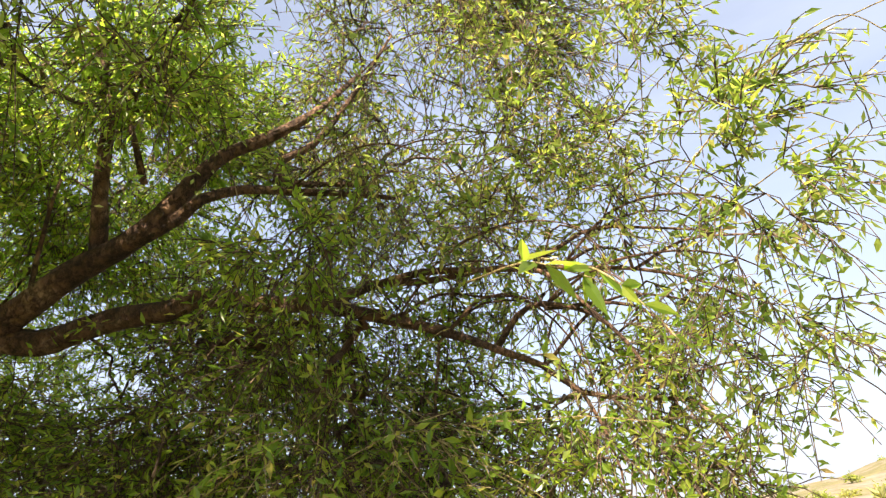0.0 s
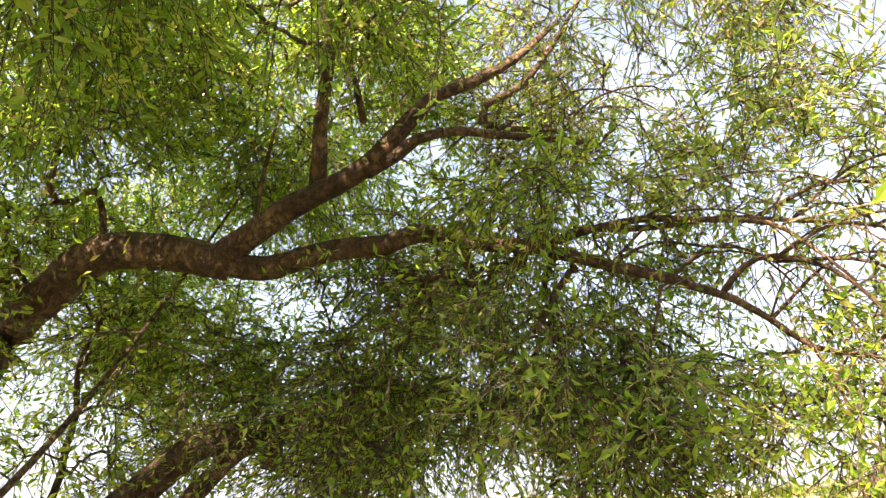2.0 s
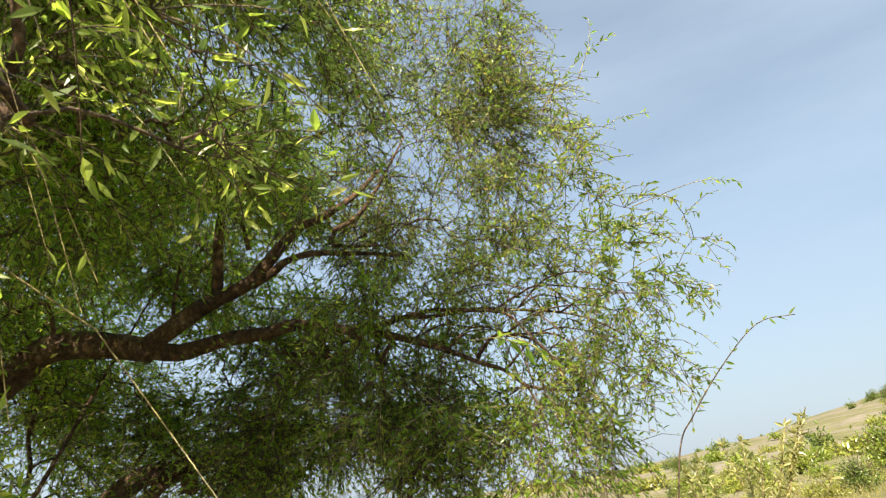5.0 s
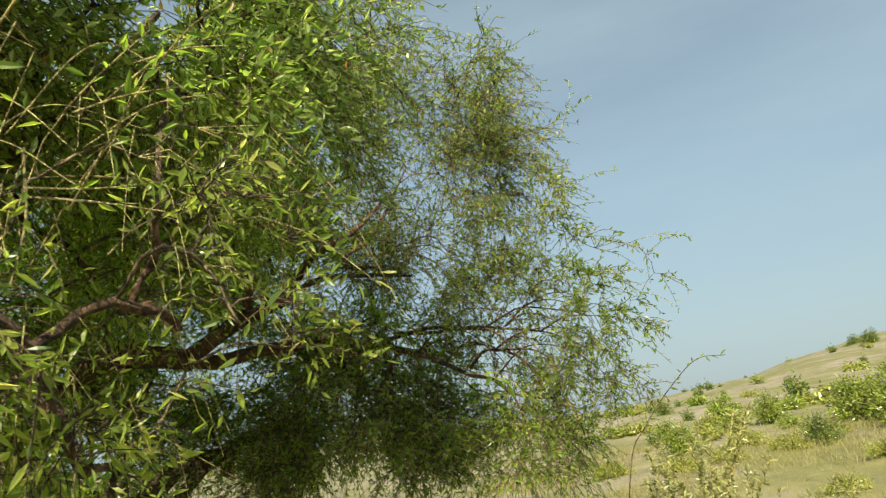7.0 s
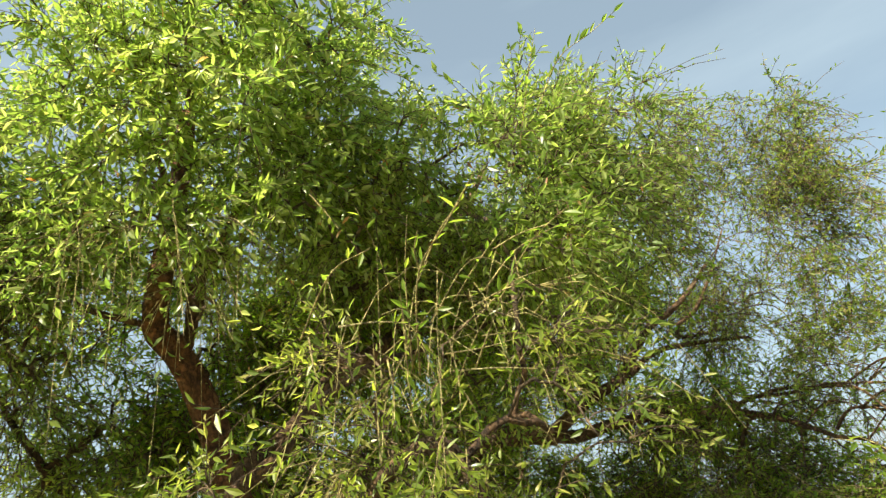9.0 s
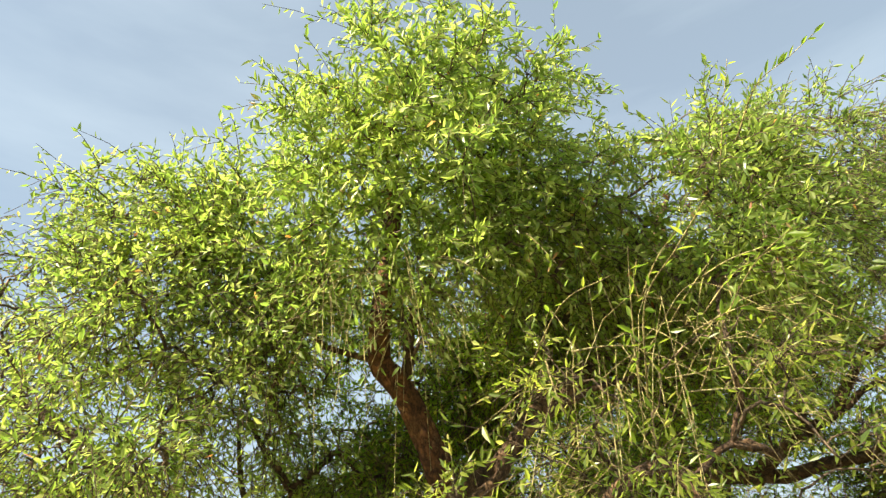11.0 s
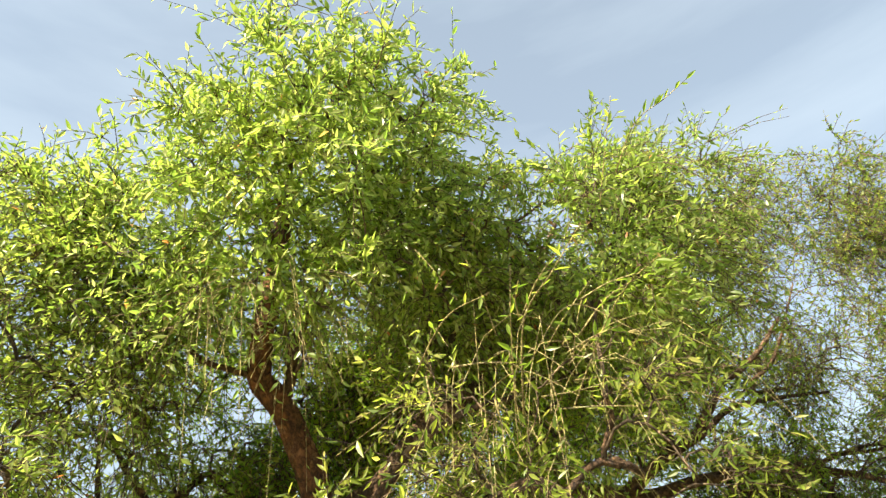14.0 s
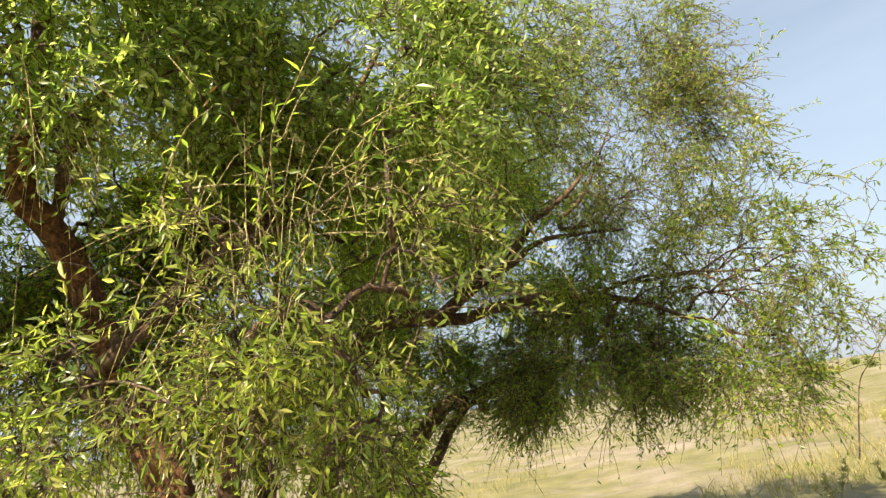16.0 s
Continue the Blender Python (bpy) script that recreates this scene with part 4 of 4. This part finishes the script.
shoot([(-0.44, 1.05, 1.92), (-0.28, 0.98, 2.06), (-0.16, 0.94, 2.14), (-0.05, 0.93, 2.18)], 8, 0.045, 0.3, 0.0026)
shoot([(-0.52, 0.90, 1.92), (-0.40, 0.76, 2.08), (-0.36, 0.74, 2.22)], 5, 0.045, 0.2, 0.0024)
q = np.random.default_rng(31)
for k in range(60):
    a = np.array([q.uniform(-1.05, -0.35), q.uniform(0.72, 1.35), q.uniform(1.45, 2.15)])
    out = np.clip(np.array([q.normal(0.16, 0.16), q.normal(-0.12, 0.14), q.normal(0.05, 0.13)]), -0.26, 0.30)
    long = q.uniform(0.9, 1.7)
    b = a + out * 0.55 * long + np.array([0, 0, 0.05])
    c = a + out * 1.1 * long + np.array([0, 0, q.uniform(-0.22, 0.08)])
    if away(np.array([b, c]), 0.75).all():
        shoot([a, b, c], int(q.integers(2, 6)), 0.036, 0.3, q.uniform(0.0012, 0.0026))


# ---- ground ----
def hill(x, y):
    d2 = ((x - 46) / 20.0) ** 2 + ((y - 50) / 24.0) ** 2
    low = 0.1375 * (1 + np.tanh((x * 0.5 + y * 0.87 - 11.0) / 4.4)) * (1 + np.tanh((x + 1.0) / 4.0))
    wild = np.sin(x * 0.31 + 0.6 * np.sin(y * 0.23)) * np.sin(y * 0.27 + 0.7 * np.sin(x * 0.19)) + 0.5 * np.sin(x * 0.71 + y * 0.53) * np.sin(y * 0.83 - x * 0.37)
    far = np.clip((np.hypot(x, y) - 13.0) / 25.0, 0, 1)
    return 6.0 * np.exp(-0.5 * d2) * (1 + 0.07 * wild) + low + 0.10 * wild * far


def build_ground():
    r = np.concatenate([np.linspace(0.0, 16, 60), np.geomspace(16.5, 2500, 70)])
    a = np.linspace(0, 2 * np.pi, 181)[:-1]
    rr, aa = np.meshgrid(r[1:], a, indexing="ij")
    x, y = rr * np.cos(aa), rr * np.sin(aa)
    lumps = 0.05 * np.sin(x * 0.9 + 1.3) * np.sin(y * 0.8) + 0.025 * np.sin(x * 2.7 + y * 1.9) + 0.015 * np.sin(x * 5.1 - y * 4.3)
    z = hill(x, y) + lumps * np.clip(rr / 3, 0, 1)
    v = np.vstack([[[0, 0, 0]], np.stack([x, y, z], -1).reshape(-1, 3)])
    n = len(a)
    tri = [np.stack([np.zeros(n, int), 1 + np.arange(n), 1 + (np.arange(n) + 1) % n], -1)]
    i, j = np.meshgrid(np.arange(len(r) - 2), np.arange(n), indexing="ij")
    k = (j + 1) % n
    q = [1 + i * n + j, 1 + (i + 1) * n + j, 1 + (i + 1) * n + k, 1 + i * n + k]
    tri.append(np.stack([q[0], q[1], q[2]], -1).reshape(-1, 3))
    tri.append(np.stack([q[0], q[2], q[3]], -1).reshape(-1, 3))
    return tagged(new("ground", mesh_from("ground", v, np.vstack(tri), GROUND, True)), "dry sandy ground with pale yellow grass", "ground", kind="structure")


def surface(x, y):
    lumps = 0.05 * math.sin(x * 0.9 + 1.3) * math.sin(y * 0.8) + 0.025 * math.sin(x * 2.7 + y * 1.9) + 0.015 * math.sin(x * 5.1 - y * 4.3)
    return float(hill(np.float64(x), np.float64(y))) + lumps * min(1.0, math.hypot(x, y) / 3)


build_ground()


def shrub_meshes(width, height, mat, seed, leaves=1600, leaf=0.06, stems_n=30):
    """Stems fanning out of one foot, and a lumpy crown of small leaves, round the origin."""
    g = np.random.default_rng(seed)
    n = stems_n
    ang, lean = g.uniform(0, 2 * np.pi, n), g.uniform(0.05, 0.95, n)
    top = np.stack([np.cos(ang) * lean * width * 0.42, np.sin(ang) * lean * width * 0.42, height * (0.9 - 0.45 * lean**2) * g.uniform(0.75, 1.0, n)], -1)
    u = np.linspace(0, 1, 6)[None, :, None]
    lines = top[:, None] * u + np.array([0, 0, 0.2 * height]) * (u * (1 - u))
    stems = thin_tubes(lines, np.full(n, 0.012 * width), np.full(n, 0.003))
    lumps = top[g.integers(0, n, 26)] * g.uniform(0.45, 1.0, (26, 1))
    pick = lumps[g.integers(0, 26, leaves)]
    pick[:, 2] *= g.uniform(0.25, 1.0, leaves)
    p = g.normal(0, 1, (leaves, 3))
    p = p / np.linalg.norm(p, axis=1)[:, None] * g.uniform(0.1, 1.0, (leaves, 1)) ** 0.5
    p = pick + p * np.array([width * 0.17, width * 0.17, height * 0.22])
    p[:, 2] = np.maximum(p[:, 2], height * 0.04)
    size = leaf * g.uniform(0.6, 1.4, leaves)
    axis = unit(p - np.array([0, 0, height * 0.2]) + g.normal(0, 0.35, p.shape) * width)
    crown = leaf_blades(p, axis, unit(g.normal(0, 1, p.shape) + np.array([0, 0, 0.6])), size, size * 0.45, g.uniform(0, 0.2, leaves), False)
    return mesh_from("stemwork", *stems, TWIG), mesh_from("crown", *crown, mat)


def shrub(x, y, meshes, scale, turn, label, group="shrubs on the dry slope"):
    ob = tagged(new("shrub"), label, "shrub", group)
    ob.matrix_basis = pose(x, y, surface(x, y) - 0.02, 0, 0, turn) @ Matrix.Scale(scale, 4)
    part("stemwork", meshes[0], ob)
    part("crown", meshes[1], ob)
    return ob


GREEN = shrub_meshes(1.3, 0.95, SHRUB_LEAF, 3, 2600, 0.06)
YELLOW = shrub_meshes(1.5, 0.7, SHRUB_DRY, 4, 2600, 0.06)
OLIVE = shrub_meshes(1.5, 0.8, SHRUB_OLIVE, 6, 2600, 0.06)
GREY = shrub_meshes(1.6, 1.2, SHRUB_GREY, 5, 260, 0.2, 10)
GREEN_FAR = shrub_meshes(1.4, 0.85, SHRUB_LEAF, 13, 220, 0.185, 10)
OLIVE_FAR = shrub_meshes(1.6, 0.7, SHRUB_OLIVE, 14, 220, 0.185, 10)
YELLOW_FAR = shrub_meshes(1.6, 0.55, SHRUB_DRY, 15, 220, 0.185, 10)
NEAR_SHRUBS = ((4.93, 12.0, 0.72, "green"), (5.63, 16.35, 1.02, "olive"), (6.73, 14.6, 1.25, "olive"), (7.03, 13.9, 1.3, "olive"), (4.35, 11.75, 0.55, "yellow"), (3.35, 11.8, 0.52, "yellow"),
               (5.75, 20.8, 0.95, "olive"), (5.2, 26.5, 0.8, "green"), (23.7, 50.0, 1.15, "green"), (23.0, 46.4, 1.4, "green"), (6.5, 12.2, 1.45, "olive"), (7.6, 13.0, 1.3, "olive"), (6.2, 10.8, 0.9, "yellow"),
               (4.95, 10.0, 0.5, "yellow"), (5.5, 9.3, 0.8, "olive"), (2.9, 13.2, 0.8, "olive"), (3.9, 12.9, 0.6, "yellow"), (2.4, 11.4, 0.6, "yellow"), (4.3, 14.6, 0.7, "olive"), (1.5, 12.2, 0.6, "yellow"),
               (3.1, 15.5, 0.8, "olive"), (8.4, 11.6, 1.0, "yellow"), (5.35, 12.7, 0.6, "yellow"), (3.6, 8.4, 0.4, "yellow"), (4.7, 18.2, 0.7, "yellow"))
KINDS = {"green": (GREEN, "round dark green shrub on the dry slope"), "olive": (OLIVE, "spreading olive green shrub on the dry slope"),
         "yellow": (YELLOW, "low yellow-green shrub on the dry slope")}
g = random.Random(11)
for x, y, scale, kind in NEAR_SHRUBS:
    shrub(x, y, KINDS[kind][0], scale, g.uniform(0, 360), KINDS[kind][1])
for k in range(165):
    dist, az = g.uniform(15, 80), radians(g.uniform(2, 62))
    x, y = dist * math.sin(az), dist * math.cos(az)
    pick = g.random()
    kind, word = (GREEN_FAR, "dark green") if pick < 0.5 else (OLIVE_FAR, "olive") if pick < 0.75 else (YELLOW_FAR, "yellow-green")
    shrub(x, y, kind, g.uniform(0.35, 0.95), g.uniform(0, 360), "small %s shrub far up the dry hill" % word, "shrubs on the far hill")
for k in range(105):
    dist, az = g.uniform(30, 110), radians(g.uniform(-112, 2))
    x, y = dist * math.sin(az), dist * math.cos(az)
    kind = g.choice([GREY, GREY, GREEN_FAR, YELLOW_FAR])
    shrub(x, y, kind, g.uniform(0.7, 1.9), g.uniform(0, 360), "hazy grey-green bush on the distant plain", "bushes on the distant plain")


def weed(x, y, height, stalks, seed):
    """A tuft of dry upright stalks, each with short pale leaves up its length."""
    q = np.random.default_rng(seed)
    ob = tagged(new("weed"), "pale yellow dry weed with upright leafy stalks", "weed", "weeds beside the tree")
    ob.location = (x, y, surface(x, y) - 0.01)
    for k in range(stalks):
        lean = q.normal(0, 0.16, 2) * height
        h = height * q.uniform(0.55, 1.05)
        line = smooth_line([(0, 0, 0), (lean[0] * 0.3, lean[1] * 0.3, h * 0.5), (lean[0], lean[1], h)], 0.05)
        v, f = tube(line, np.linspace(0.009, 0.003, len(line)), 5)
        stalk = part("stalk", mesh_from("stalk", v, f, STRAW, True), ob)
        n = int(140 * h)
        at = np.clip((q.uniform(0.15, 1.0, n) * (len(line) - 1)).astype(int), 0, len(line) - 1)
        axis = unit(q.normal(0, 0.7, (n, 3)) + np.array([0, 0, 0.7]))
        size = q.uniform(0.03, 0.07, n)
        v, f = leaf_blades(line[at], axis, unit(q.normal(0, 1, (n, 3)) + np.array([0, 0, 0.5])), size, size * 0.3, q.uniform(0, 0.3, n))
        part("leaves", mesh_from("leaves", v, f, WEED_LEAF), stalk, "", "stuff")


for k, (x, y, height, stalks) in enumerate(((1.30, 4.95, 1.45, 9), (1.48, 5.1, 1.25, 8), (1.18, 5.2, 1.1, 8), (1.85, 5.5, 0.8, 8), (1.1, 5.0, 0.6, 4), (1.42, 5.7, 0.75, 5),
                                           (0.8, 5.6, 0.6, 4), (2.3, 5.9, 0.6, 4), (1.7, 4.7, 0.7, 4), (2.0, 6.6, 0.7, 5), (1.2, 6.4, 0.7, 5), (0.4, 6.2, 0.6, 4), (2.9, 6.8, 0.5, 4))):
    weed(x, y, height, stalks, 50 + k)


def grass(name, n, xs, ys, tall, mat, seed):
    q = np.random.default_rng(seed)
    x, y = q.uniform(*xs, n), q.uniform(*ys, n)
    clump = np.sin(x * 2.1 + 0.7) * np.sin(y * 1.7) + np.sin(x * 0.9 - y * 1.3)
    keep = clump + q.normal(0, 0.4, n) > 0.15
    x, y = x[keep], y[keep]
    base = np.stack([x, y, [surface(a, b) - 0.01 for a, b in zip(x, y)]], -1)
    axis = unit(q.normal(0, 0.38, base.shape) + np.array([0, 0, 1]))
    size = tall * q.uniform(0.4, 1.2, len(base))
    v, f = leaf_blades(base, axis, unit(q.normal(0, 1, base.shape)), size, np.full(len(base), 0.007), q.uniform(0, 0.4, len(base)))
    return tagged(new(name, mesh_from(name, v, f, mat)), "dry straw-coloured grass on the sand", "grass", kind="stuff")


grass("grass", 22000, (-1.0, 9.0), (5.0, 15.0), 0.22, GRASS, 21)
grass("grass", 14000, (-5.0, 7.0), (-4.0, 5.0), 0.14, GRASS, 23)
grass("grass", 9000, (-12.0, -4.0), (-2.0, 14.0), 0.2, GRASS, 22)
